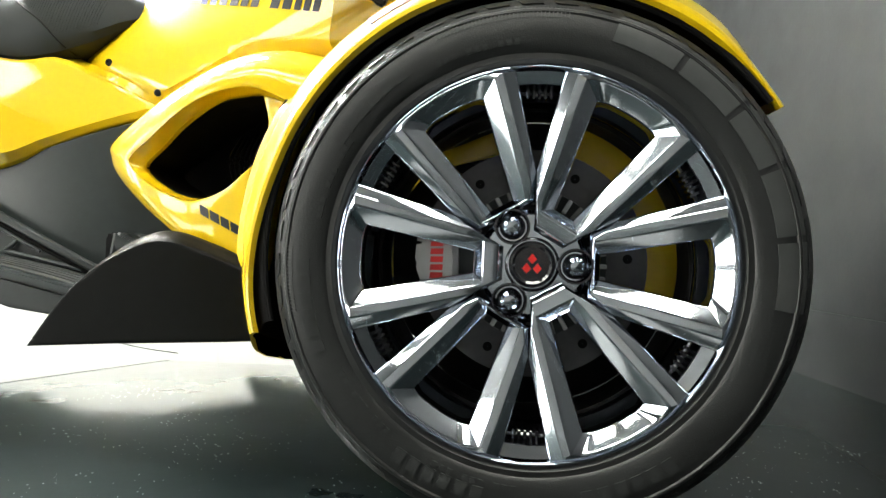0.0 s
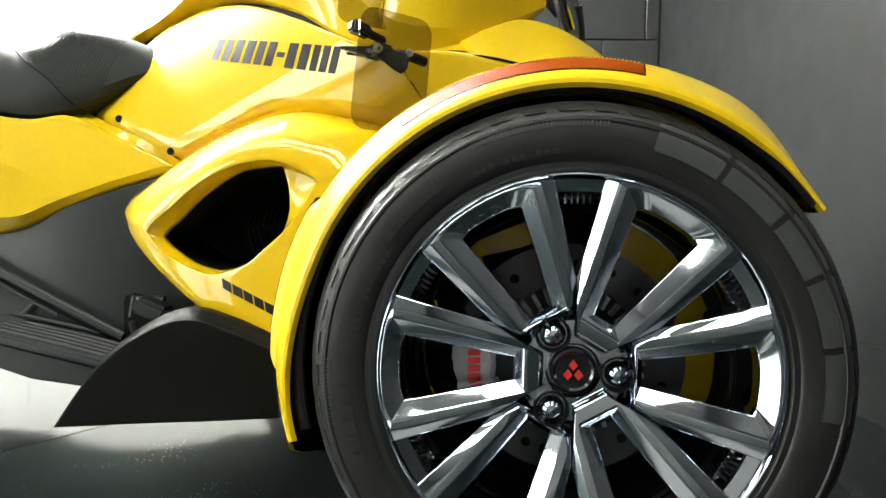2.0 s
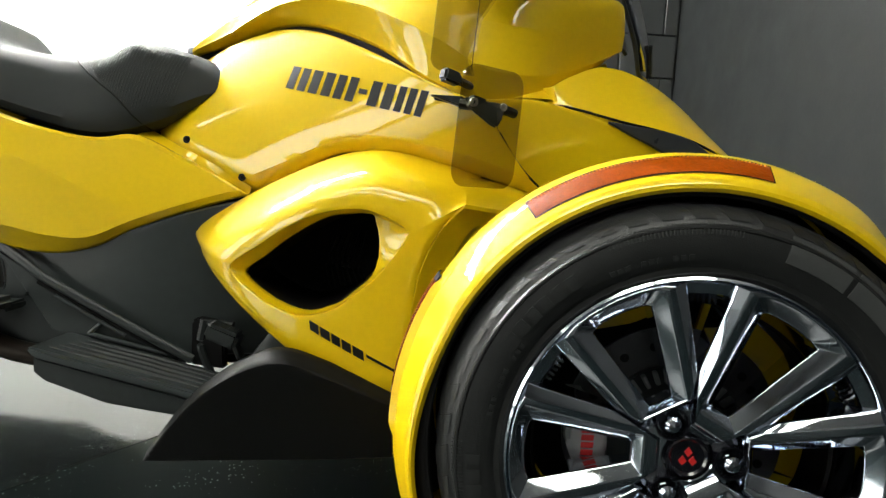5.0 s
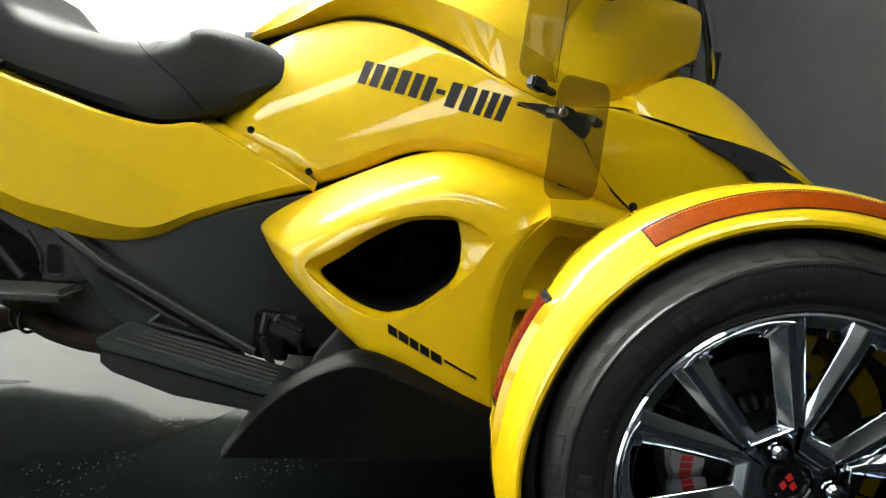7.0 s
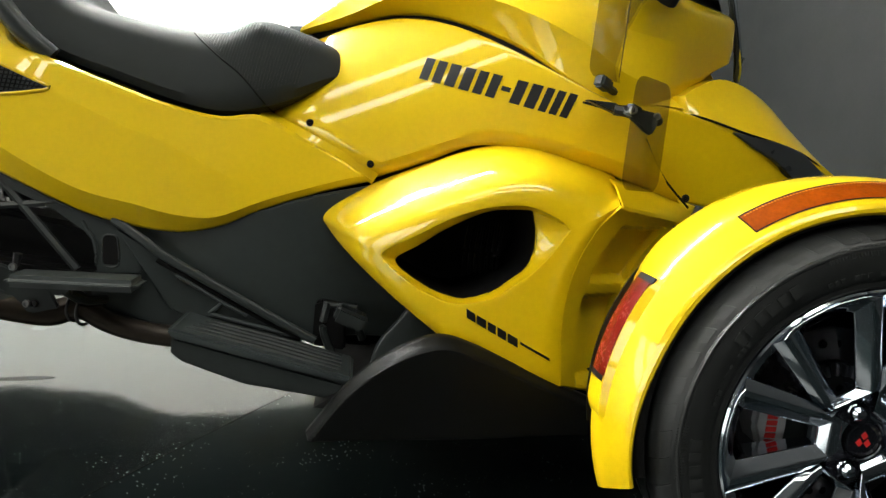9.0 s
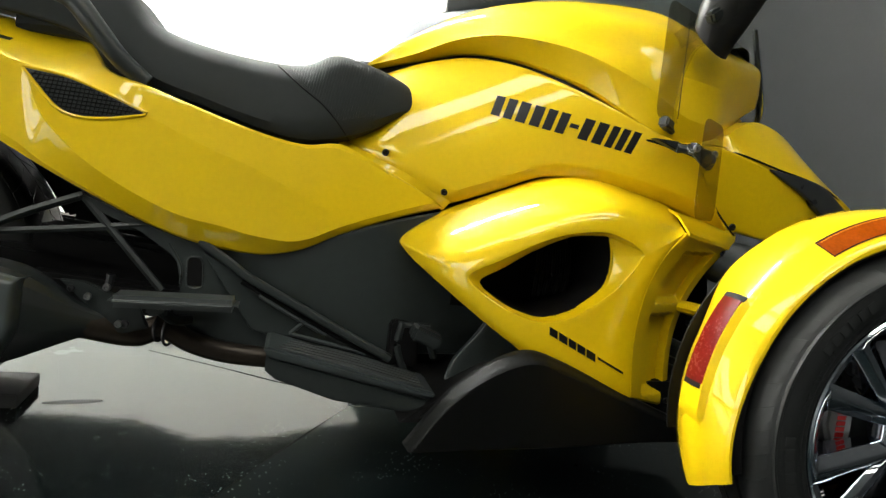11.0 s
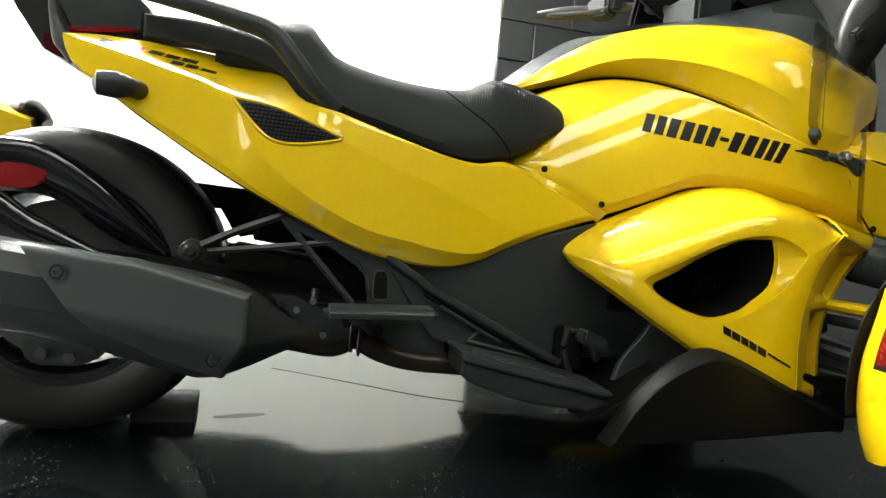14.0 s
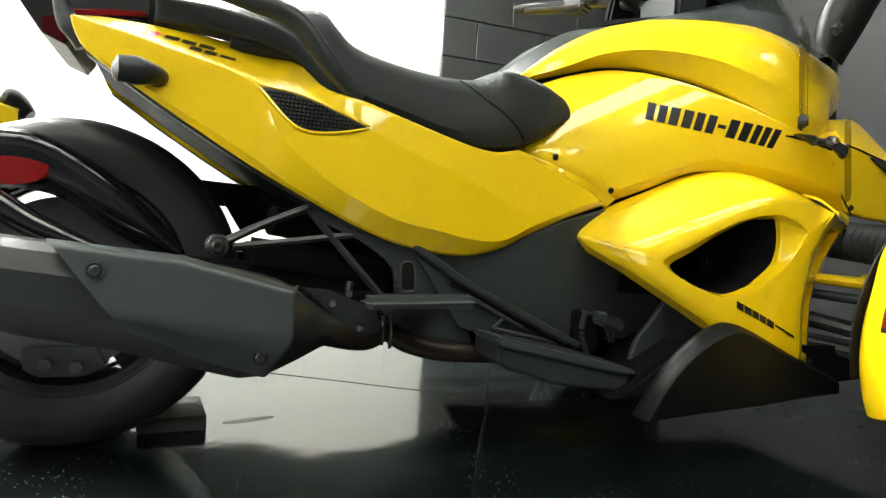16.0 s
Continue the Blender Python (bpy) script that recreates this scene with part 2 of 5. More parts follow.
def loft(rails, nu=40, nv=18, thick=0.008, axis=(0, 1, 0), roll=0.0, creases=()):
    """A sheet through rails (curves in 3D) that run the same way; it folds at the rails numbered in creases."""
    R_ = np.array([spline(r, nu) for r in rails])
    cuts = [0, *creases, len(rails) - 1]
    P = []
    for i in range(nu):
        col = [spline(R_[a:b + 1, i], nv)[(1 if a else 0):] for a, b in zip(cuts, cuts[1:])]
        P.append(np.concatenate(col))
    P = np.array(P)
    if roll:
        P[..., 1] += rim_roll(P, roll)
    return grid_solid(P, thick, axis)


def lathe(profile, n=96, a0=0.0, a1=360.0):
    """A solid of revolution round the y axis; the profile is (radius, y), closed when it turns back."""
    bm = bmesh.new()
    full = a1 - a0 >= 360
    rings = []
    for k in range(n if full else n + 1):
        a = radians(a0 + (a1 - a0) * k / n)
        rings.append([bm.verts.new((r * math.cos(a), y, r * math.sin(a))) for r, y in profile])
    m = len(profile)
    for k in range(n):
        a, b = rings[k], rings[(k + 1) % len(rings)]
        for i in range(m):
            j = (i + 1) % m
            bm.faces.new((a[i], a[j], b[j], b[i]))
    if not full:
        bm.faces.new(rings[0])
        bm.faces.new(list(reversed(rings[-1])))
    return bm


def prism(outline, y0, y1, bevel=0.003, seg=2):
    """An outline in x, z from y0 (near) to y1, with bevelled edges."""
    bm = bmesh.new()
    a = [bm.verts.new((x, y0, z)) for x, z in outline]
    b = [bm.verts.new((x, y1, z)) for x, z in outline]
    n = len(a)
    bm.faces.new(a)
    bm.faces.new(list(reversed(b)))
    for i in range(n):
        j = (i + 1) % n
        bm.faces.new((a[i], b[i], b[j], a[j]))
    if bevel:
        edges = [e for e in bm.edges if any(len(f.verts) == n for f in e.link_faces)] if n > 6 else bm.edges[:]
        bmesh.ops.bevel(bm, geom=edges, offset=bevel, segments=seg, affect="EDGES", clamp_overlap=True)
    return bm


def block(sx, sy, sz, bevel=0.003, m=None, seg=2):
    bm = bmesh.new()
    bmesh.ops.create_cube(bm, size=1)
    bmesh.ops.scale(bm, vec=(sx, sy, sz), verts=bm.verts)
    if bevel:
        bmesh.ops.bevel(bm, geom=bm.edges[:], offset=bevel, segments=seg, affect="EDGES", clamp_overlap=True)
    if m is not None:
        bm.transform(m)
    return bm


def tube(path, radius, n=12, count=32, flat=1.0, up=(0, 0, 1)):
    """A bar along a path; radius may be a list along it, flat squeezes it."""
    c = spline(path, count)
    rad = np.interp(np.linspace(0, 1, count), np.linspace(0, 1, len(radius)), radius) if isinstance(radius, (list, tuple)) else np.full(count, radius)
    rings = []
    for i in range(count):
        d = Vector(c[min(i + 1, count - 1)] - c[max(i - 1, 0)]).normalized()
        s = d.cross(Vector(up)).normalized()
        w = s.cross(d)
        rings.append([Vector(c[i]) + float(rad[i]) * (s * math.cos(2 * math.pi * k / n) * flat + w * math.sin(2 * math.pi * k / n)) for k in range(n)])
    return skin(rings)


def peg_bolt(x, y, z, r=0.007, h=0.004):
    """A round bolt head that faces the near side, with a socket."""
    bm = lathe([(r, y), (r, y - h * 0.6), (r * 0.8, y - h), (r * 0.5, y - h), (r * 0.45, y - h * 0.4), (0.0004, y - h * 0.4), (0.0004, y)], 16)
    bm.transform(pose(x, 0, z))
    return bm


def merge(*bms):
    out = bmesh.new()
    for b in bms:
        me = bpy.data.meshes.new("tmp")
        b.to_mesh(me)
        b.free()
        out.from_mesh(me)
        bpy.data.meshes.remove(me)
    return out


# ---- room ----
X0, Y0, Y1, H = -5.0, -3.6, 3.3, 3.1
EDGE = -0.25          # where the white paint of the back wall gives way to charcoal
CORNER = 0.82


def slab(corners, axis, thick):
    bm = bmesh.new()
    a = [bm.verts.new(c) for c in corners]
    b = [bm.verts.new(Vector(c) + Vector(axis) * thick) for c in corners]
    n = len(a)
    bm.faces.new(a)
    bm.faces.new(list(reversed(b)))
    for i in range(n):
        bm.faces.new((a[i], b[i], b[(i + 1) % n], a[(i + 1) % n]))
    return bm


def structure(name, bm, material, label, category):
    return tagged(part(name, bm, material), label, category, kind="structure")


floor = structure("floor", slab([(X0 - 0.2, Y0 - 0.2, 0), (1.3, Y0 - 0.2, 0), (1.3, Y1 + 0.25, 0), (X0 - 0.2, Y1 + 0.25, 0)], (0, 0, -1), 0.1), FLOOR, "glossy black epoxy-coated concrete floor with pale specks", "floor")
structure("ceiling", slab([(X0 - 0.2, Y0 - 0.2, H), (1.3, Y0 - 0.2, H), (1.3, Y1 + 0.25, H), (X0 - 0.2, Y1 + 0.25, H)], (0, 0, 1), 0.1), CEILING, "plain pale grey showroom ceiling", "ceiling")
north = structure("wall_north", slab([(EDGE, Y1 + 0.012, 0), (CORNER + 0.2, Y1 + 0.012, 0), (CORNER + 0.2, Y1 + 0.012, H), (EDGE, Y1 + 0.012, H)], (0, 1, 0), 0.18), DARK_WALL, "painted concrete block wall, white beside charcoal", "wall")
part("white_backing", slab([(X0, Y1 + 0.006, 0), (EDGE, Y1 + 0.006, 0), (EDGE, Y1 + 0.006, H), (X0, Y1 + 0.006, H)], (0, 1, 0), 0.186), WHITE_WALL, north, "white painted joints")
part("joint", tube([(-1.25, 1.94, 0.0), (-1.05, 1.816, 0.0), (-0.857, 1.69, 0.0), (-0.735, 1.637, 0.0)], 0.0013, 6, 40), SHADED, floor, "fine dark crack")
# a duller, slightly raised floor covering east of a slanting edge
rim = [(-1.32, 0.35), (-0.98, 0.995), (-0.853, 1.25), (-0.705, 1.525)]
cover = structure("floor_covering", slab([(*rim[0], 0.0025), (0.5, 0.35, 0.0025), (0.62, 1.6, 0.0025), (*rim[3], 0.0025)], (0, 0, -1), 0.0023), DULL_FLOOR, "dull black speckled floor covering with a slanting edge", "floor covering")
part("joint", tube([(x, y, 0.001) for x, y in rim], 0.0022, 6, 40), SHADED, cover, "dark worn edge")
part("stain", slab([(-1.31 + 0.056 * math.cos(t) + 0.01 * math.sin(t), 1.469 + 0.014 * math.cos(t) + 0.016 * math.sin(t), 0.0006) for t in np.linspace(0, 2 * math.pi, 24, endpoint=False)], (0, 0, -1), 0.0004), STAIN, floor, "dull dark smear")
structure("wall_east", slab([(CORNER + 0.005, Y1 + 0.01, 0), (1.06, Y0, 0), (1.06, Y0, H), (CORNER + 0.005, Y1 + 0.01, H)], (1, 0, 0), 0.15), SMOOTH_WALL, "smooth charcoal painted side wall", "wall")

def hole_wall(y, x0, x1, z0, z1, holes, thick):
    """A wall across x with rectangular openings (xa, xb, za, zb) through it, made of butted pieces."""
    out = []
    xs = x0
    for xa, xb, za, zb in holes:
        out.append((xs, xa, z0, z1))
        if za > z0:
            out.append((xa, xb, z0, za))
        out.append((xa, xb, zb, z1))
        xs = xb
    out.append((xs, x1, z0, z1))
    return merge(*[slab([(a, y, c), (b, y, c), (b, y, d), (a, y, d)], (0, -1, 0), thick) for a, b, c, d in out])


WEST = [(-3.4, -0.6, 0.06, 1.75), (0.2, 1.1, 0.06, 1.75)]
west_bm = hole_wall(0, Y0, Y1 + 0.1, 0, H, WEST, 0.15)
west_bm.transform(Matrix(((0, 1, 0, X0), (1, 0, 0, 0), (0, 0, 1, 0), (0, 0, 0, 1))))
structure("wall_west", west_bm, GREY_WALL, "grey painted wall with two tall windows", "wall")
structure("wall_south", slab([(X0, Y0, 0), (1.3, Y0, 0), (1.3, Y0, H), (X0, Y0, H)], (0, -1, 0), 0.15), DIM_WALL, "plain unseen wall with dimness put into its grey", "wall")
structure("backdrop_west",
                            slab([(X0 - 1.2, Y0 - 1.15, -0.05), (X0 - 1.2, Y1, -0.05), (X0 - 1.2, Y1, H + 1), (X0 - 1.2, Y0 - 1.15, H + 1)], (-1, 0, 0), 0.05), SKYLIGHT, "bright daylight outside the windows", "backdrop")


def window_frame(a, b, c, d, m, k):
    """A metal frame with a middle bar in an opening from a to b and c to d."""
    f = 0.05
    bm = merge(*[slab([(p, 0.004, r), (q, 0.004, r), (q, 0.004, s), (p, 0.004, s)], (0, -1, 0), 0.1)
                 for p, q, r, s in ((a, a + f, c, d), (b - f, b, c, d), (a + f, b - f, d - f, d), (a + f, b - f, c, c + f), ((a + b) / 2 - 0.06, (a + b) / 2 + 0.06, c + f, d - f))])
    bm.transform(m)
    structure("window_%d" % k, bm, SHADED, "dark metal frame of a bright window", "window")


for k, o in enumerate(WEST):
    window_frame(*o, Matrix(((0, 1, 0, X0), (1, 0, 0, 0), (0, 0, 1, 0), (0, 0, 0, 1))), k + 1)

# skirting along the side wall
ex = lambda y: CORNER + (Y1 - y) * (1.06 - CORNER - 0.005) / (Y1 - Y0)
structure("baseboard", slab([(ex(Y1) - 0.008, Y1, 0.0), (ex(Y0) - 0.008, Y0, 0.0), (ex(Y0) - 0.008, Y0, 0.172), (ex(Y1) - 0.008, Y1, 0.172)], (1, 0, 0), 0.007), SMOOTH_WALL, "charcoal skirting with a thin worn top edge", "baseboard")

# blocks of the back wall
CW, CH, GAP = 0.406, 0.2032, 0.005
BLOCK_MESH = {}


def block_piece(w, h, material, x, z):
    key = (round(w, 3), round(h, 3), material.name)
    if key not in BLOCK_MESH:
        gap = GAP if material is DARK_WALL else 0.0016
        bm = block(w - gap, 0.03, h - gap, 0.6 * gap, seg=1)
        me = bpy.data.meshes.new("block")
        bm.to_mesh(me)
        bm.free()
        me.materials.append(material)
        BLOCK_MESH[key] = me
    ob = new("block", BLOCK_MESH[key])
    ob.parent = north
    ob.matrix_basis = pose(x + w / 2, Y1 + 0.013, z + h / 2)


for row in range(-1, 15):
    z = 0.132 + row * CH
    za, zb = max(z, 0.0), min(z + CH, H)
    if zb - za < 0.02:
        continue
    first = -0.06 - 0.406 * 13 + (0.203 if row % 2 else 0.0)
    for k in range(16):
        a, b = first + k * CW, first + (k + 1) * CW
        a, b = max(a, X0), min(b, CORNER - 0.002)
        if b - a < 0.02:
            continue
        for lo, hi, m_ in ((a, min(b, EDGE), WHITE_WALL), (max(a, EDGE), b, DARK_WALL)):
            if hi - lo > 0.02:
                block_piece(hi - lo, zb - za, m_, lo, za)


# ceiling lights
def ceiling_light():
    ob = tagged(new("ceiling_light"), "white fluorescent ceiling fixture with a glowing diffuser", "ceiling light", "ceiling lights")
    fr = merge(block(1.24, 0.05, 0.06, 0.004, pose(0, 0.305, -0.03)), block(1.24, 0.05, 0.06, 0.004, pose(0, -0.305, -0.03)),
               block(0.04, 0.56, 0.06, 0.004, pose(0.6, 0, -0.03)), block(0.04, 0.56, 0.06, 0.004, pose(-0.6, 0, -0.03)))
    part("frame", fr, CEILING, ob)
    part("diffuser", block(1.16, 0.56, 0.03, 0.004, pose(0, 0, -0.03)), TUBE, ob, "glowing white diffuser")
    return ob


LIGHTS = [(-3.7, -0.25), (-2.3, -0.25), (-0.9, -0.25), (0.35, -0.25), (-3.0, -1.4), (-1.6, -1.4), (-0.2, -1.4)]
first_light = ceiling_light()
first_light.matrix_basis = pose(*LIGHTS[0], H)
for x, y in LIGHTS[1:]:
    copy_thing(first_light, pose(x, y, H))


# unseen strips added to overexpose the white wall and its reflection in the floor
def strip_light():
    ob = tagged(new("strip_light"), "added slim strip light that brightens the white wall", "strip light", "strip lights")
    part("housing", merge(block(1.3, 0.02, 0.08, 0.003, pose(0, 0.07, -0.04)), block(1.3, 0.02, 0.08, 0.003, pose(0, -0.07, -0.04))), CEILING, ob)
    part("diffuser", block(1.28, 0.115, 0.03, 0.004, pose(0, 0, -0.05)), STRIP, ob, "glowing white diffuser")
    return ob


first_strip = strip_light()
first_strip.matrix_basis = pose(-4.25, 2.45, H)
for x, y in ((-2.9, 2.45), (-1.5, 2.45), (-4.2, 2.75), (-2.85, 2.75)):
    copy_thing(first_strip, pose(x, y, H))


# ---- the three-wheeled motorcycle ----
YC = 1.46                                   # its middle line
bike = tagged(new("three_wheeled_motorcycle"), "glossy yellow three-wheeled motorcycle with black trim and chrome front wheels", "motorcycle")
SIDE = bulge((1.8682, 0.473, -2.1737, -0.0714, -1.4363, 1.207))
TAIL = bulge((1.2754, 0.0941, -0.2085, 0.0866, 0.2442, 0.5784))
SCOOP = bulge((1.0688, 0.4967, -0.0506, 0.8917, 0.0, 0.0))


def smooth(a, b, v):
    t = min(1, max(0, (v - a) / (b - a)))
    return t * t * (3 - 2 * t)


def height_on(pts):
    """z of a curve, given by x, z points, at x."""
    c = spline(sorted(pts), 60)
    return lambda x: float(np.interp(x, c[:, 0], c[:, 1]))


# added core that closes the body behind its panels, coloured as the shade in the gaps
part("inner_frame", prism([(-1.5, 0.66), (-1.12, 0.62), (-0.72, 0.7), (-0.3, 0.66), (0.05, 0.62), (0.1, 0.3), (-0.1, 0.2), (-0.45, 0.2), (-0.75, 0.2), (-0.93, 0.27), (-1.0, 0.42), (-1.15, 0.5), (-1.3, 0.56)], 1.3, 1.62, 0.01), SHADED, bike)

# side panel ahead of the seat
S_TOP = [(-0.729, 0.786), (-0.65, 0.817), (-0.561, 0.834), (-0.47, 0.819), (-0.358, 0.771), (-0.262, 0.722), (-0.172, 0.684)]
S_BOT = [(-0.595, 0.524), (-0.502, 0.565), (-0.412, 0.606), (-0.318, 0.606), (-0.263, 0.598), (-0.172, 0.577), (-0.047, 0.537)]
s_low = height_on(S_BOT)
S_REAR = [(-0.729, 0.786), (-0.775, 0.695), (-0.791, 0.624), (-0.689, 0.571), (-0.595, 0.524)]
s_rear = height_on([(z, x) for x, z in S_REAR])


def side_shape(x, z):
    """A bevel that turns in towards the lower edge, a shoulder under the upper edge."""
    d = z - s_low(x)
    back = max(0.0, 1 - (x - s_rear(z)) / 0.09)
    return 0.018 * max(0.0, 1 - d / 0.024) + 0.022 * back * back


side = part("side_panel", side_sheet(S_TOP, S_BOT, [(-0.729, 0.786), (-0.775, 0.695), (-0.791, 0.624), (-0.689, 0.571), (-0.595, 0.524)],
                                     [(-0.172, 0.684), (-0.147, 0.641), (-0.098, 0.58), (-0.047, 0.537)], SIDE, 0.012, 0.006, 70, 30, side_shape), YELLOW, bike)


def on_side(x, z, lift=0.0):
    return Vector((x, SIDE(x, z) + side_shape(x, z) - lift, z))


def decal(name, quads, surface, material, parent, label, lift=0.0012):
    """Flat bars that follow a surface; each quad is four x, z corners."""
    bms = []
    for q in quads:
        a, b, c, d = (np.array(p) for p in q)
        P = np.zeros((7, 5, 3))
        for i in range(7):
            for j in range(5):
                u, v = i / 6, j / 4
                x, z = (1 - v) * ((1 - u) * a + u * b) + v * ((1 - u) * d + u * c)
                P[i, j] = (x, surface(x, z) - lift, z)
        bms.append(grid_solid(P, 0.001))
    return part(name, merge(*bms), material, parent, label)


def lettering(name, quads, surface, material, parent, label, lift=0.0012):
    """Each bar of a row as a piece of its own."""
    for q in quads:
        decal("bar", [q], surface, material, parent, label, lift)


def slanted(origin, along_v, up_v, spans):
    """Quads in a slanted strip: spans are (from, to, low, high) along the strip's length and height."""
    o, a, u = (np.array(v) for v in (origin, along_v, up_v))
    return [(o + a * s0 + u * v1, o + a * s1 + u * v1, o + a * s1 + u * v0, o + a * s0 + u * v0) for s0, s1, v0, v1 in spans]


side_flat = lambda x, z: SIDE(x, z) + side_shape(x, z)
strokes = []
for a, b, n in ((0.0, 0.15, 2), (0.175, 0.345, 2), (0.37, 0.52, 2), (0.62, 0.785, 2), (0.81, 1.0, 3)):
    w = (b - a) / (n + 0.42 * (n - 1))
    strokes += [(a + 1.42 * w * k, a + 1.42 * w * k + w, 0.0, 1.0) for k in range(n)]
lettering("lettering", slanted((-0.527, 0.716), (0.25, -0.05), (0.012, 0.04), strokes + [(0.54, 0.6, 0.4, 0.6)]), side_flat, DECAL, side, "slanted black bar")

for x, z in ((-0.719, 0.616), (-0.6, 0.552)):
    p = on_side(x, z)
    part("bolt", peg_bolt(p.x, p.y, p.z, 0.007, 0.004), DECAL, side, "black button-head bolt")
p = on_side(-0.055, 0.553)
part("bolt", peg_bolt(p.x, p.y, p.z, 0.007, 0.004), DECAL, side, "black button-head bolt")
# dark slot with the deflector's clamp
part("slot", grid_solid(np.array([[(x, SIDE(x, z) - 0.0015, z) for x, z in row] for row in
                                  [[(-0.257, 0.696), (-0.256, 0.693)], [(-0.22, 0.696), (-0.215, 0.684)], [(-0.19, 0.694), (-0.185, 0.675)], [(-0.163, 0.684), (-0.163, 0.668)]]]), 0.002), SHADED, side)

# tail panel under and behind the seat
T_TOP = [(-0.808, 0.619), (-0.876, 0.609), (-0.961, 0.62), (-1.077, 0.651), (-1.164, 0.676), (-1.232, 0.695), (-1.282, 0.747), (-1.38, 0.766), (-1.498, 0.772), (-1.6, 0.767), (-1.653, 0.756)]
T_BOT = [(-0.591, 0.521), (-0.709, 0.481), (-0.798, 0.443), (-0.869, 0.408), (-0.95, 0.393), (-1.064, 0.406), (-1.152, 0.435), (-1.28, 0.494), (-1.382, 0.547), (-1.521, 0.63), (-1.629, 0.702)]
t_low = height_on(T_BOT + [(-1.655, 0.7545)])
t_high = height_on([(-0.591, 0.5215), (-0.657, 0.556), (-0.727, 0.586)] + T_TOP)
# two folds: one runs on from the deck's edge along the vent, one drops below it; they meet ahead of the lower bevel
t_upper = height_on([(-1.66, 0.757), (-1.5, 0.72), (-1.354, 0.681), (-1.272, 0.667), (-1.151, 0.62), (-1.03, 0.573), (-0.976, 0.558), (-0.883, 0.518), (-0.80, 0.482), (-0.77, 0.476), (-0.69, 0.506), (-0.612, 0.529), (-0.59, 0.521)])
t_lower = height_on([(-1.66, 0.756), (-1.5, 0.718), (-1.364, 0.678), (-1.313, 0.592), (-1.224, 0.518), (-1.1, 0.459), (-1.0, 0.44), (-0.95, 0.43), (-0.87, 0.428), (-0.79, 0.464), (-0.69, 0.503), (-0.612, 0.528), (-0.59, 0.521)])


def tail_levels(x):
    """Heights and depths of the lower edge, the two folds and the upper edge at x."""
    b, t = t_low(x), t_high(x)
    l = min(max(t_lower(x), b + 0.001), t - 0.003)
    u = min(max(t_upper(x), l + 0.001), t - 0.001)
    k = smooth(-0.8, -1.0, x)
    yu = TAIL(x, u) - 0.016 * smooth(-0.72, -1.0, x) * smooth(-1.7, -1.45, x)
    yl = TAIL(x, l) - 0.016 * smooth(-0.72, -1.0, x) * smooth(-1.7, -1.45, x) + 0.007 * k * smooth(-1.36, -1.15, x)
    yb = TAIL(x, b) + (0.03 + 0.32 * smooth(-1.42, -1.08, x)) * (l - b) + 0.004 - 0.011 * smooth(-1.15, -1.36, x) * smooth(-1.7, -1.5, x)
    deck = smooth(-1.14, -1.34, x)
    yt = deck * (TAIL(x, t) + 0.9 * (t - u)) + (1 - deck) * (k * (yu + 0.27 * (t - u)) + (1 - k) * TAIL(x, t))
    return (b, l, u, t), (yb, yl, yu, yt)


def tail_flat(x, z):
    zs, ys = tail_levels(x)
    return float(np.interp(z, zs, ys))


xs_ = np.concatenate([[-0.591, -0.5925, -0.595], np.linspace(-0.6, -1.645, 130), [-1.649, -1.652, -1.6535]])
P = []
for x in xs_:
    zs, ys = tail_levels(x)
    col = []
    for a, n in ((2, 14), (1, 12), (0, 9)):
        for k in range(n + (a == 0)):
            t = k / n
            col.append((x, ys[a + 1] + (ys[a] - ys[a + 1]) * t, zs[a + 1] + (zs[a] - zs[a + 1]) * t))
    P.append(col)
P = np.array(P)
P[..., 1] += rim_roll(P, 0.006)
tail = part("tail_panel", grid_solid(P, 0.012), YELLOW, bike, sharp=9)
# narrow flange along the joint of the two panels
E_ = [(-0.812, 0.622), (-0.727, 0.587), (-0.657, 0.557), (-0.59, 0.523)]
part("joint_flange", loft([[(x - 0.004, TAIL(x, z) + 0.006, z - 0.009) for x, z in E_], [(x + 0.006, SIDE(x, z) + 0.008, z + 0.012) for x, z in E_]], 40, 4, 0.004), YELLOW, tail)
# black lower lining of the tail
lining = [(x, z - 0.0035) for x, z in T_BOT[5:]]
part("tail_lining", side_sheet(T_BOT[5:], lining, [T_BOT[5], lining[0]], [T_BOT[-1], lining[-1]], lambda x, z: TAIL(x, z) + 0.022, 0.03, 0.003, 40, 4), PLASTIC, tail)
part("gap_seal", tube([(x, SIDE(x, z) + 0.003, z) for x, z in ((-0.15, 0.645), (-0.125, 0.608), (-0.095, 0.576), (-0.045, 0.537))], [0.001, 0.0015, 0.002, 0.002], 8, 20), SHADED, side)
part("tail_underside", loft([[(x, TAIL(x, z) + 0.03, z + 0.012) for x, z in T_BOT[4:]], [(x, YC, z + 0.006) for x, z in T_BOT[4:]], [(x, 2 * YC - TAIL(x, z) - 0.03, z + 0.012) for x, z in T_BOT[4:]]], 40, 10, 0.008, (0, 0, 1)), SHADED, bike)
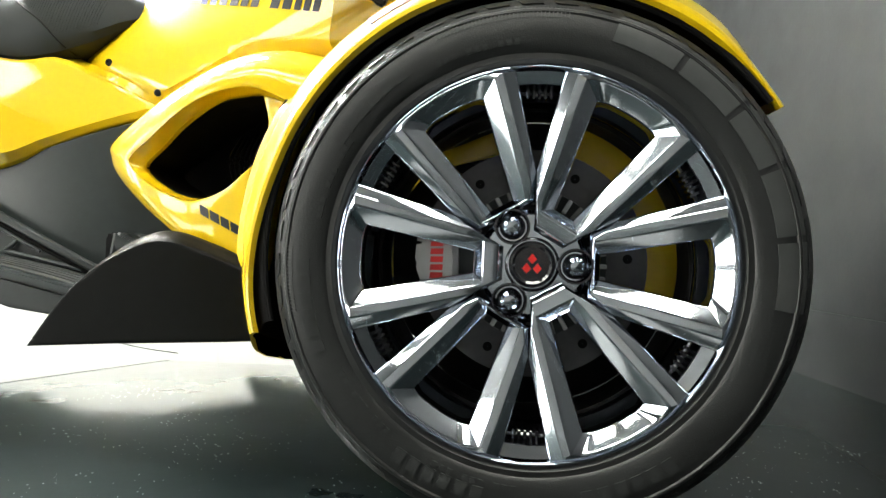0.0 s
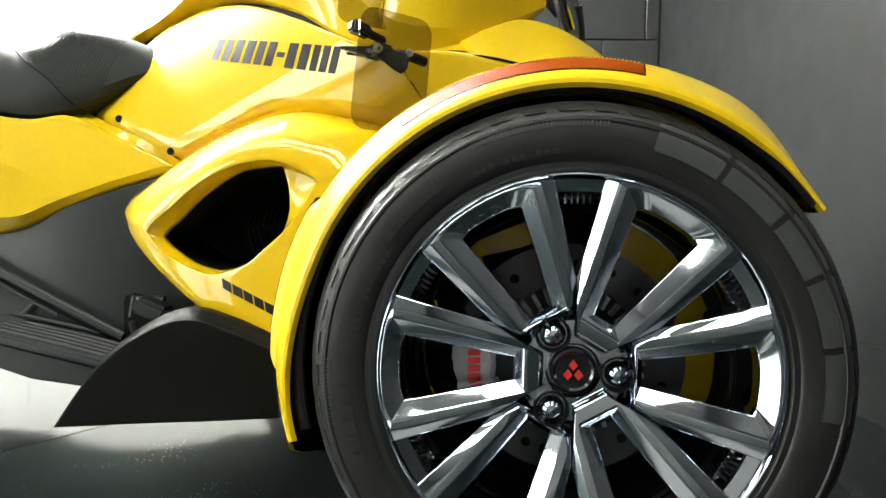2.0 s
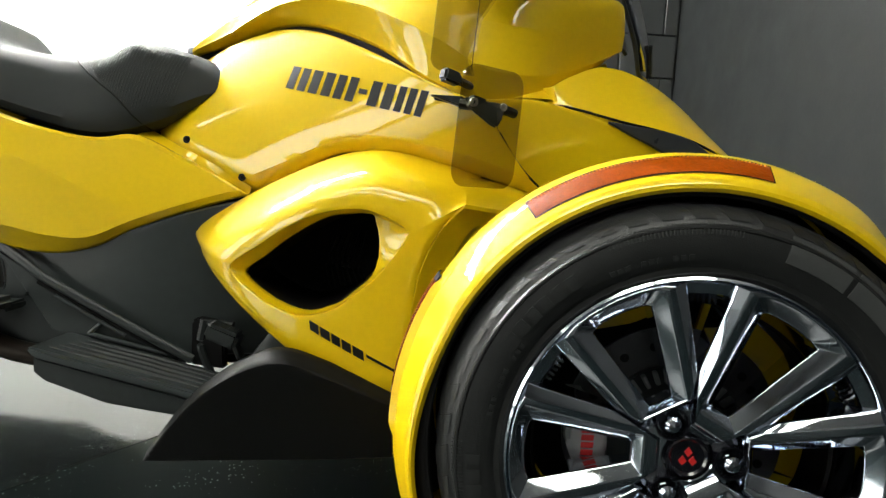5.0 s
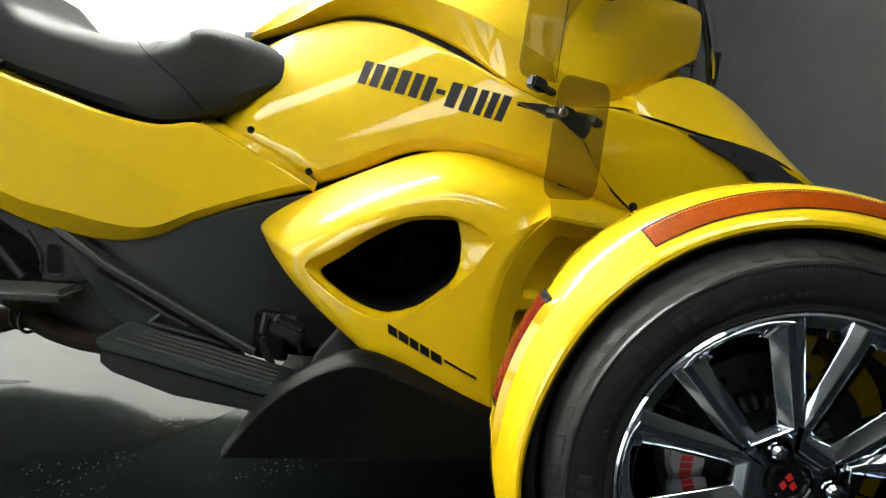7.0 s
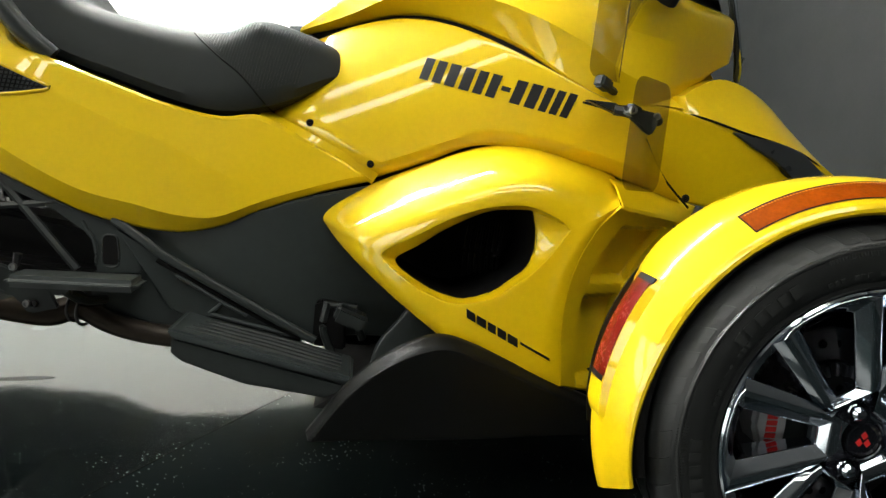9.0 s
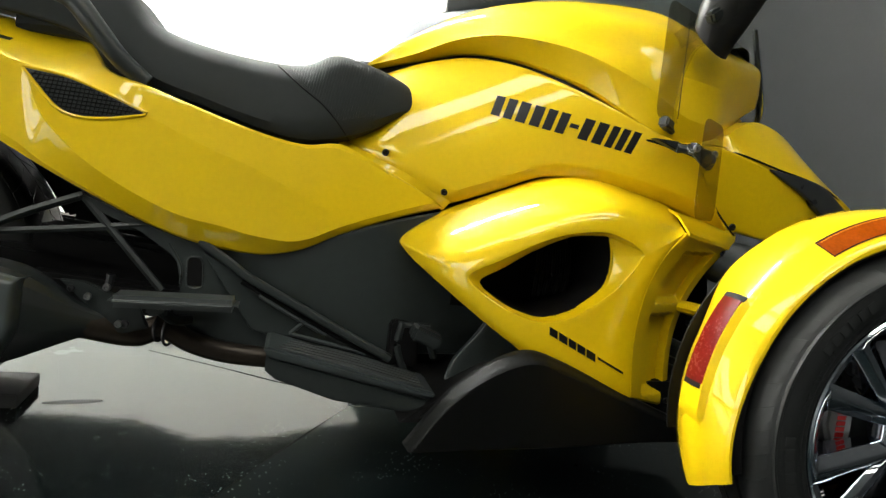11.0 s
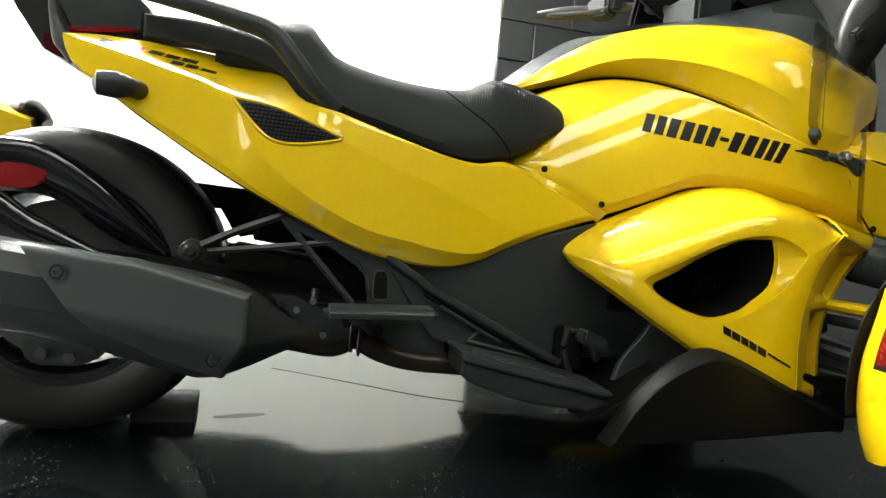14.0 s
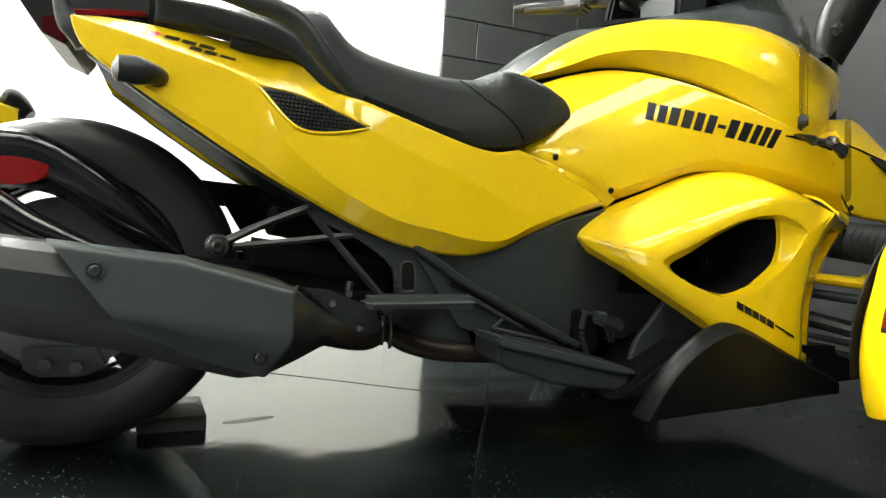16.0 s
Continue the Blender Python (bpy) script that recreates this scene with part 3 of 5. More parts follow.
# mesh vent
V_TOP = [(-1.353, 0.676), (-1.272, 0.666), (-1.151, 0.625)]
V_BOT = [(-1.353, 0.672), (-1.3, 0.618), (-1.265, 0.603), (-1.216, 0.606), (-1.151, 0.621)]
vent = part("vent", side_sheet(V_TOP, V_BOT, [V_TOP[0], V_BOT[0]], [V_TOP[-1], V_BOT[-1]], lambda x, z: tail_flat(x, z) - 0.0015, 0.004, 0.003, 30, 10), PLASTIC, tail, "black mesh vent insert")
v_up, v_dn = height_on(V_TOP), height_on(V_BOT)
edge_pts = [(x, tail_flat(x, z) - 0.001, z) for x, z in list(spline(V_TOP, 24)) + list(spline(V_BOT[::-1], 30))[1:]]
part("vent_frame", tube(edge_pts, 0.003, 8, 90), YELLOW, tail)
ribs = []
for k in range(26):
    x = -1.338 + k * 0.0072
    za, zb = v_dn(x) + 0.005, v_up(x) - 0.005
    if zb - za > 0.006:
        ribs.append(tube([(x, tail_flat(x, za) - 0.0025, za), (x + 0.006, tail_flat(x + 0.006, zb) - 0.0025, zb)], 0.0011, 5, 4))
for k in range(9):
    z = 0.609 + k * 0.007
    xs = [x for x in np.linspace(-1.34, -1.16, 60) if v_dn(x) + 0.004 < z < v_up(x) - 0.004]
    if len(xs) > 4:
        ribs.append(tube([(xs[0], tail_flat(xs[0], z) - 0.0025, z), (xs[-1], tail_flat(xs[-1], z) - 0.0025, z)], 0.0011, 5, 6))
part("mesh", merge(*ribs), SHADED, vent)["kind"] = "stuff"
lettering("lettering", slanted((-1.594, 0.748), (0.165, -0.014), (0.004, 0.009), [(0, 0.14, 0, 1), (0.17, 0.31, 0, 1), (0.5, 0.64, 0, 1), (0.67, 0.81, 0, 1), (0.84, 1.0, 0, 1), (0.78, 0.9, -1.3, -0.3), (0.93, 1.05, -1.3, -0.3), (1.09, 1.25, -1.2, -0.5)]), tail_flat, DECAL, tail, "small slanted black bar")
decal("mark", slanted((-1.594, 0.748), (0.165, -0.014), (0.004, 0.009), [(0.34, 0.44, -0.3, 1.1)]), tail_flat, REDPAINT, tail, "small red slanted bar")

# turn indicator
ind = part("turn_indicator", tube([(-1.508, 1.235, 0.667), (-1.515, 1.2, 0.667), (-1.525, 1.178, 0.668), (-1.55, 1.166, 0.668), (-1.575, 1.16, 0.667)], [0.02, 0.017, 0.0165, 0.0235, 0.021], 16, 24), PLASTIC, bike, "black stalked turn indicator")
part("lens", tube([(-1.574, 1.161, 0.667), (-1.579, 1.159, 0.667), (-1.582, 1.158, 0.667)], [0.02, 0.016, 0.006], 14, 8), CLEAR, ind, "clear lens")

# ---- seat ----
seat_top = height_on([(-1.42, 0.84), (-1.289, 0.858), (-1.231, 0.866), (-1.2, 0.835), (-1.165, 0.802), (-1.08, 0.78), (-0.97, 0.77), (-0.89, 0.775), (-0.83, 0.805), (-0.74, 0.79), (-0.68, 0.766), (-0.645, 0.746), (-0.626, 0.732)])
seat_bot = height_on([(-1.42, 0.74), (-1.28, 0.74), (-1.163, 0.677), (-1.071, 0.651), (-0.976, 0.625), (-0.89, 0.611), (-0.823, 0.62), (-0.755, 0.649), (-0.701, 0.684), (-0.66, 0.706), (-0.64, 0.717), (-0.626, 0.727)])
seat_side = height_on([(-1.42, 1.27), (-1.25, 1.265), (-1.16, 1.24), (-1.0, 1.235), (-0.88, 1.225), (-0.8, 1.233), (-0.73, 1.25), (-0.68, 1.268), (-0.652, 1.288), (-0.636, 1.312), (-0.626, 1.36)])


SECTION = [(-0.88, 0.0), (-0.965, 0.05), (-1.0, 0.16), (-0.99, 0.3), (-0.955, 0.5), (-0.905, 0.7), (-0.855, 0.84), (-0.79, 0.92), (-0.69, 0.958), (-0.48, 0.98), (-0.24, 0.99), (0, 1.0)]
SEC_F, SEC_A = [b for a, b in SECTION], [-a for a, b in SECTION[:-1]] + [0.2]


def seat_body(x0, x1, n, grow=0.0):
    rings = []
    for x in np.linspace(x0, x1, n):
        zt, zb, ys = seat_top(x) + grow, seat_bot(x), seat_side(x) - grow
        hw = YC - ys
        sec = SECTION
        pts = [(x, YC + a * hw, zb + b * (zt - zb)) for a, b in sec]
        pts += [(x, YC - a * hw, zb + b * (zt - zb)) for a, b in reversed(sec[:-1])]
        rings.append(pts)
    return skin(rings)


seat = part("seat", seat_body(-1.40, -0.628, 100), VINYL, bike, "black stitched vinyl saddle")
# seam across the saddle's nose
seam = []
for k in range(14):
    t = k / 13
    x = -0.792 - 0.15 * t
    z = 0.63 + (seat_top(x) - 0.63) * 0.9 * t
    zt, zb = seat_top(x), seat_bot(x)
    f = min(1, max(0.0, (z - zb) / (zt - zb)))
    a = float(np.interp(f, SEC_F, SEC_A))
    seam.append((x, YC - a * (YC - seat_side(x)) - 0.001, z))
part("seam", tube(seam, 0.0016, 6, 30), SHADED, seat, "stitched seam")
# ribbed grip patch
ribs = []
for k in range(34):
    x = -0.93 + k * 0.0058
    pts = []
    for f in np.linspace(0.95 - 0.72 * min(1, (k + 2) / 22), 0.97, 10):
        xx = x + 0.03 * (f - 0.5)
        zt, zb = seat_top(xx), seat_bot(xx)
        a = float(np.interp(f, SEC_F, SEC_A))
        pts.append((xx, YC - a * (YC - seat_side(xx)), zb + f * (zt - zb)))
    ribs.append(tube(pts, 0.0009, 5, 12))
part("grip_ribs", merge(*ribs), VINYL, seat, "fine ribbed grip patch")

# grab handle and tail trim
grab = part("grab_handle", merge(tube([(-1.165, 1.225, 0.68), (-1.21, 1.215, 0.715), (-1.255, 1.21, 0.765), (-1.3, 1.212, 0.808), (-1.385, 1.215, 0.828), (-1.48, 1.22, 0.842), (-1.6, 1.25, 0.86)], [0.016, 0.018, 0.019, 0.019, 0.016, 0.014, 0.014], 14, 48)),
            PLASTIC, bike, "black passenger grab handle")
part("handle_base", side_sheet([(-1.165, 0.685), (-1.24, 0.75), (-1.3, 0.8), (-1.42, 0.82), (-1.53, 0.82)], [(-1.17, 0.678), (-1.24, 0.7), (-1.285, 0.75), (-1.42, 0.775), (-1.53, 0.776)], [(-1.165, 0.685), (-1.17, 0.678)], [(-1.53, 0.82), (-1.53, 0.776)], lambda x, z: 1.262, 0.05, 0.006, 30, 10), PLASTIC, grab)
tc = part("tail_cap", prism([(-1.53, 0.78), (-1.6, 0.772), (-1.66, 0.76), (-1.72, 0.86), (-1.74, 0.92), (-1.6, 0.9), (-1.53, 0.84)], 1.3, 1.62, 0.012), PLASTIC, bike, "black tail cap")
part("cap_edge", prism([(-1.66, 0.79), (-1.75, 0.9), (-1.79, 0.862), (-1.754, 0.803), (-1.708, 0.737), (-1.67, 0.722), (-1.655, 0.745)], 1.3, 1.6, 0.004), DECAL, tc, "black lower edge")
part("side_lamp", prism([(-1.708, 0.764), (-1.686, 0.767), (-1.667, 0.727), (-1.673, 0.7245), (-1.704, 0.737)], 1.297, 1.31, 0.002), RED_DIM, tc, "dark red lamp corner")
part("tail_lamp", prism([(-1.54, 0.788), (-1.6, 0.779), (-1.668, 0.767), (-1.674, 0.778), (-1.6, 0.79), (-1.545, 0.796)], 1.285, 1.6, 0.003), RED, tc, "thin red tail lamp strip")
part("strap", tube([(-1.688, 1.26, 0.87), (-1.68, 1.26, 0.8), (-1.664, 1.258, 0.756), (-1.65, 1.256, 0.738), (-1.635, 1.258, 0.712)], [0.006, 0.007, 0.01, 0.019, 0.014], 12, 24), PLASTIC, tc)

# ---- front cowl above the side panel ----
C0 = [(-0.765, 1.385, 0.792), (-0.65, 1.355, 0.825), (-0.561, 1.308, 0.845), (-0.47, 1.238, 0.832), (-0.358, 1.15, 0.785), (-0.262, 1.088, 0.722), (-0.17, 1.09, 0.69), (-0.1, 1.115, 0.70), (-0.03, 1.165, 0.74), (0.05, 1.235, 0.806)]
C1 = [(-0.764, 1.375, 0.80), (-0.674, 1.33, 0.831), (-0.592, 1.282, 0.866), (-0.512, 1.226, 0.876), (-0.413, 1.16, 0.86), (-0.335, 1.11, 0.829), (-0.245, 1.08, 0.785), (-0.178, 1.076, 0.748), (-0.1, 1.102, 0.745), (-0.05, 1.14, 0.758), (0.005, 1.18, 0.782), (0.07, 1.215, 0.818)]
C1B = [(-0.764, 1.375, 0.8008), (-0.674, 1.331, 0.833), (-0.592, 1.283, 0.868), (-0.512, 1.229, 0.879), (-0.428, 1.178, 0.876), (-0.345, 1.148, 0.868), (-0.27, 1.118, 0.848), (-0.18, 1.09, 0.825), (-0.1, 1.105, 0.82), (-0.03, 1.147, 0.826), (0.072, 1.213, 0.845)]
C2 = [(-0.762, 1.372, 0.806), (-0.66, 1.345, 0.88), (-0.545, 1.297, 0.925), (-0.39, 1.222, 0.94), (-0.25, 1.16, 0.925), (-0.14, 1.128, 0.893), (-0.06, 1.138, 0.88), (0.0, 1.165, 0.879), (0.068, 1.212, 0.889)]
C3 = [(-0.758, 1.378, 0.81), (-0.65, 1.372, 0.896), (-0.53, 1.345, 0.956), (-0.375, 1.305, 0.989), (-0.2, 1.25, 0.988), (-0.12, 1.2, 0.95), (-0.04, 1.19, 0.918), (0.02, 1.2, 0.908), (0.06, 1.22, 0.905)]
cowl = part("front_cowl", loft([C0, C1, C1B, C2, C3], 90, 16, 0.012, roll=0.004, creases=(1, 2)), YELLOW, bike, "swept yellow front cowl", 15)
# near-black sheet that stands for the deep shadow between cowl and side panel
part("cowl_liner", loft([[(x, SIDE(x, z) + 0.03, z - 0.02) for x, z in S_TOP], [(x, y + 0.014, z + 0.012) for x, y, z in C0[:7]]], 40, 6, 0.006), SHADED, cowl, "near-black sheet for the shadow in the gap")
part("nose_recess", loft([[(-0.2, 1.1, 0.70), (-0.12, 1.098, 0.708), (-0.05, 1.098, 0.706), (0.05, 1.1, 0.69)], [(-0.2, 1.118, 0.738), (-0.12, 1.14, 0.748), (-0.05, 1.18, 0.762), (0.05, 1.25, 0.8)]], 24, 8, 0.006), YELLOW, bike)
D0 = [(x, y + 0.006, z + 0.001) for x, y, z in C3]
D1 = [(-0.79, 1.42, 0.815), (-0.645, 1.4, 0.928), (-0.516, 1.385, 0.968), (-0.3, 1.38, 1.037), (-0.125, 1.38, 1.098), (-0.02, 1.38, 1.13), (0.04, 1.36, 1.06), (0.06, 1.36, 0.95)]
D2 = [(-0.79, 1.5, 0.815), (-0.645, 1.52, 0.925), (-0.515, 1.52, 0.985), (-0.33, 1.52, 1.03), (-0.12, 1.52, 1.1), (0.0, 1.52, 1.12), (0.06, 1.52, 1.0), (0.08, 1.52, 0.97)]
part("dash_cover", loft([D0, D1, D2], 60, 16, 0.01, (0, 0, -1), 0.0, (1,)), COVER, bike, "matt charcoal dash cover")

# nose
N0 = [(-0.071, 1.11, 0.697), (-0.058, 1.092, 0.70), (-0.025, 1.085, 0.695), (0.04, 1.085, 0.681), (0.16, 1.09, 0.657), (0.27, 1.12, 0.612), (0.36, 1.2, 0.55)]
N1 = [(-0.078, 1.124, 0.73), (-0.064, 1.106, 0.731), (-0.034, 1.124, 0.751), (0.03, 1.152, 0.775), (0.11, 1.16, 0.752), (0.21, 1.19, 0.69), (0.32, 1.25, 0.6)]
N2 = [(-0.04, 1.46, 0.78), (-0.01, 1.46, 0.81), (0.08, 1.46, 0.82), (0.2, 1.46, 0.78), (0.32, 1.46, 0.7), (0.44, 1.46, 0.58)]
part("nose_hood", loft([N0, N1, N2], 40, 20, 0.01, (0, 0, -1), 0.0, (1,)), YELLOW, bike, "yellow nose hood")
part("nose_seam", tube([(x, y - 0.001, z - 0.002) for x, y, z in N0[:6]], 0.0022, 8, 40), SHADED, bike)
part("nose_side", side_sheet([(-0.185, 0.70), (-0.1, 0.705), (-0.02, 0.69), (0.03, 0.674), (0.062, 0.66), (0.119, 0.634), (0.16, 0.606), (0.3, 0.56)], [(-0.075, 0.55), (0.05, 0.535), (0.13, 0.53), (0.22, 0.51), (0.3, 0.48)], [(-0.185, 0.70), (-0.16, 0.645), (-0.115, 0.59), (-0.075, 0.55)], [(0.3, 0.56), (0.3, 0.48)], lambda x, z: 1.09 + 0.25 * max(0, x) ** 2 + 0.12 * (0.62 - z), 0.012, 0.006, 40, 16), YELLOW, bike)
part("nose_insert", side_sheet([(0.026, 0.677), (0.06, 0.673), (0.158, 0.657), (0.25, 0.597)], [(0.026, 0.674), (0.062, 0.657), (0.119, 0.631), (0.18, 0.587)], [(0.026, 0.677), (0.026, 0.674)], [(0.25, 0.597), (0.18, 0.587)], lambda x, z: 1.079 + 0.25 * max(0, x) ** 2, 0.02, 0.003, 30, 8), INSERT, bike, "matt black nose insert")

# ---- intake scoop ----
# outer edge: x, z, how far the edge lies behind the face, how sharply the face rolls to it
EDGE_OF = [(-0.672, 0.456, 0.078, 2.2), (-0.609, 0.503, 0.108, 2.2), (-0.5, 0.560, 0.122, 2.2), (-0.404, 0.602, 0.148, 2.4), (-0.33, 0.611, 0.146, 2.6), (-0.255, 0.600, 0.144, 2.6), (-0.175, 0.583, 0.13, 2.4),
           (-0.197, 0.532, 0.012, 3.0), (-0.235, 0.488, 0.004, 6.0), (-0.262, 0.42, 0.004, 6.0), (-0.27, 0.33, 0.004, 6.0), (-0.256, 0.222, 0.006, 6.0), (-0.391, 0.248, 0.012, 7.0), (-0.5, 0.309, 0.013, 6.0), (-0.6, 0.377, 0.024, 4.5), (-0.664, 0.428, 0.066, 2.4)]
REC = [(-0.564, 0.415), (-0.52, 0.445), (-0.47, 0.479), (-0.416, 0.505), (-0.355, 0.516), (-0.31, 0.505), (-0.284, 0.491), (-0.279, 0.484), (-0.3, 0.448), (-0.325, 0.415), (-0.355, 0.388), (-0.39, 0.36), (-0.442, 0.345), (-0.49, 0.355), (-0.53, 0.374), (-0.563, 0.398)]
HOLE = [(-0.542, 0.406), (-0.51, 0.43), (-0.465, 0.466), (-0.408, 0.499), (-0.36, 0.508), (-0.337, 0.509), (-0.333, 0.506), (-0.325, 0.475), (-0.324, 0.445), (-0.333, 0.416), (-0.358, 0.39), (-0.389, 0.365), (-0.435, 0.350), (-0.48, 0.358), (-0.515, 0.374), (-0.54, 0.391)]


def ring_of(ctrl, corners=(), m=9):
    """A closed curve through control rows, m steps between each two; it breaks at the corners."""
    p = np.array(ctrl, float)
    k = len(p)
    out = []
    for i in range(k):
        b, c = p[i], p[(i + 1) % k]
        a = 2 * b - c if i in corners else p[i - 1]
        d = 2 * c - b if (i + 1) % k in corners else p[(i + 2) % k]
        for t in np.arange(m) / m:
            out.append(0.5 * (2 * b + (c - a) * t + (2 * a - 5 * b + 4 * c - d) * t * t + (3 * b - a - 3 * c + d) * t ** 3))
    return np.array(out)


OUTER, RECESS, MOUTH = ring_of(EDGE_OF, (7, 11)), ring_of(REC, (6, 7)), ring_of(HOLE, (5, 6, 8))


def face_ring(t):
    """The face between its outer edge (0) and the edge of the recess (1)."""
    return [(o[0] + (r[0] - o[0]) * t, SCOOP(o[0] + (r[0] - o[0]) * t, o[1] + (r[1] - o[1]) * t) + o[2] * (1 - t) ** max(1.5, o[3]), o[1] + (r[1] - o[1]) * t) for o, r in zip(OUTER, RECESS)]


def recess_ring(t, depth):
    return [(x, SCOOP(x, z) + depth, z) for x, z in RECESS * (1 - t) + MOUTH * t]


rings = [[(x, y + 0.06, z + 0.003) for x, y, z in face_ring(0.0)]] + [face_ring(t) for t in (0.0, 0.02, 0.05, 0.09, 0.14, 0.2, 0.28, 0.37, 0.47, 0.58, 0.7, 0.82, 0.92, 0.975)]
rings += [recess_ring(0.0, 0.0008), recess_ring(0.03, 0.0025), recess_ring(0.5, 0.011), recess_ring(0.93, 0.019), recess_ring(1.0, 0.0215), recess_ring(1.02, 0.032)]
scoop = part("intake_scoop", skin(rings, True, False), YELLOW, bike, "yellow side intake scoop", 24)


def loop_of(pts, depth_add, n=112):
    return [(x, SCOOP(x, z) + depth_add, z) for x, z in spline(pts, n, True)]


# duct walls and floor are near-black: the shade inside is put into their colour
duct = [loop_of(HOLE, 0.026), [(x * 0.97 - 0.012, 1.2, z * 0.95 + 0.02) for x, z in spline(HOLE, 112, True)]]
part("duct", skin([duct[0], duct[1]], True, False), SHADED, scoop, "intake duct with its inner shade put into the black")
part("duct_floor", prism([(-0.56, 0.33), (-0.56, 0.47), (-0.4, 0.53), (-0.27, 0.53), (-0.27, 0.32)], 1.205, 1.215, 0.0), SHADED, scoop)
for k in range(7):
    x = -0.418 + 0.0095 * k
    part("slat", tube([(x + 0.004, 1.135 - 0.002 * k, 0.462 + 0.002 * k), (x - 0.004, 1.11 - 0.003 * k, 0.42), (x + 0.002, 1.13 - 0.002 * k, 0.372 + 0.003 * k)], 0.0032, 8, 12), GUARD, scoop, "black duct slat")
lettering("lettering", slanted((-0.424, 0.325), (0.087, -0.040), (-0.002, 0.015), [(0, 0.17, 0, 1), (0.2, 0.38, 0, 1), (0.41, 0.57, 0, 1), (0.6, 0.77, 0, 1), (0.8, 1.0, 0, 1), (1.05, 1.65, 0.55, 0.85)]), SCOOP, DECAL, scoop, "small black bar", 0.0012)
# flank that turns in ahead of the scoop
F_L = [(-0.197, 0.532), (-0.235, 0.488), (-0.262, 0.42), (-0.27, 0.33), (-0.256, 0.222)]
F_R = [(-0.043, 0.512), (-0.092, 0.45), (-0.126, 0.38), (-0.138, 0.3), (-0.128, 0.184)]
crest = height_on([(z, x) for x, z in F_L])
front = height_on([(z, x) for x, z in F_R])


def flank_depth(x, z):
    a, b = crest(z), front(z)
    t = min(1, max(0, (x - a) / max(1e-4, b - a)))
    y = (1 - t) * (SCOOP(a, z) + 0.003) + t * 1.075
    dent = smooth(0.26, 0.31, t) * (1 - smooth(0.8, 0.85, t))
    pocket = smooth(0.215, 0.235, z) * (1 - smooth(0.365, 0.38, z)) + smooth(0.395, 0.41, z) * (1 - smooth(0.49, 0.5, z))
    return y + 0.022 * dent * pocket


part("scoop_deck", loft([[(-0.198, 0.975, 0.5325), (-0.12, 1.024, 0.523), (-0.043, 1.073, 0.513)], [(-0.195, 1.03, 0.565), (-0.115, 1.05, 0.549), (-0.03, 1.08, 0.532)], [(-0.188, 1.095, 0.577), (-0.1, 1.09, 0.56), (-0.015, 1.1, 0.54)]], 20, 12, 0.006, (0, 0, -1)), YELLOW, scoop)
part("scoop_flank", side_sheet([F_L[0], F_R[0]], [F_L[-1], F_R[-1]], F_L, F_R, flank_depth, 0.012, 0.003, 60, 70), YELLOW, scoop, "", 25)
part("bolt", peg_bolt(-0.061, 1.068, 0.499, 0.006), DECAL, scoop)
part("bolt", peg_bolt(-0.142, 1.062, 0.202, 0.006), DECAL, scoop)

# ---- guard below the scoop ----
G_TOP = [(-0.665, 0.122), (-0.607, 0.206), (-0.555, 0.255), (-0.5, 0.288), (-0.455, 0.297), (-0.396, 0.28), (-0.3, 0.242), (-0.15, 0.185)]
G_BOT = [(-0.66, 0.118), (-0.5, 0.13), (-0.33, 0.14), (-0.15, 0.15)]
g_top = height_on(G_TOP)
part("splash_guard", side_sheet(G_TOP, G_BOT, [G_TOP[0], G_BOT[0]], [G_TOP[-1], G_BOT[-1]], lambda x, z: 0.955 + 0.024 * (1 - smooth(0.0, 0.016, g_top(x) - z)) + 0.02 * smooth(-0.45, -0.2, x), 0.012, 0.004, 60, 40), GUARD, bike, "matt black lower splash guard")

# ---- engine covers ----
E_TOP = [(-0.597, 0.512), (-0.691, 0.485), (-0.791, 0.45), (-0.878, 0.42), (-0.966, 0.41), (-1.05, 0.43)]
E_BOT = [(-0.40, 0.26), (-0.5, 0.228), (-0.6, 0.222), (-0.72, 0.215), (-0.87, 0.24), (-1.05, 0.32)]
part("engine_cover", side_sheet(E_TOP, E_BOT, [E_TOP[0], (-0.5, 0.4), E_BOT[0]], [E_TOP[-1], E_BOT[-1]], lambda x, z: 1.225 - 0.025 * math.exp(-((x + 0.78) / 0.2) ** 2), 0.02, 0.006, 50, 20), COVER, bike, "smooth charcoal engine side cover")
rail = part("cover_rail", tube([(-1.045, 1.2, 0.408), (-0.985, 1.192, 0.372), (-0.95, 1.19, 0.349), (-0.843, 1.185, 0.297), (-0.74, 1.181, 0.248), (-0.672, 1.18, 0.217)], 0.0085, 10, 48, 0.8), COVER, bike, "raised rail along the engine cover")
part("rail_groove", tube([(-0.965, 1.197, 0.34), (-0.845, 1.194, 0.281), (-0.7, 1.19, 0.214)], 0.005, 8, 30), SHADED, rail)
part("rail_lip", tube([(-0.93, 1.192, 0.317), (-0.85, 1.19, 0.276), (-0.8, 1.19, 0.252)], 0.0035, 8, 20), SHIELD, rail)
part("lower_cover", side_sheet([(-1.04, 0.39), (-0.96, 0.348), (-0.843, 0.29), (-0.7, 0.222)], [(-0.94, 0.25), (-0.88, 0.235), (-0.8, 0.22), (-0.7, 0.19)], [(-1.04, 0.39), (-0.94, 0.25)], [(-0.7, 0.222), (-0.7, 0.19)], lambda x, z: 1.20, 0.02, 0.004, 30, 14), COVER, bike)
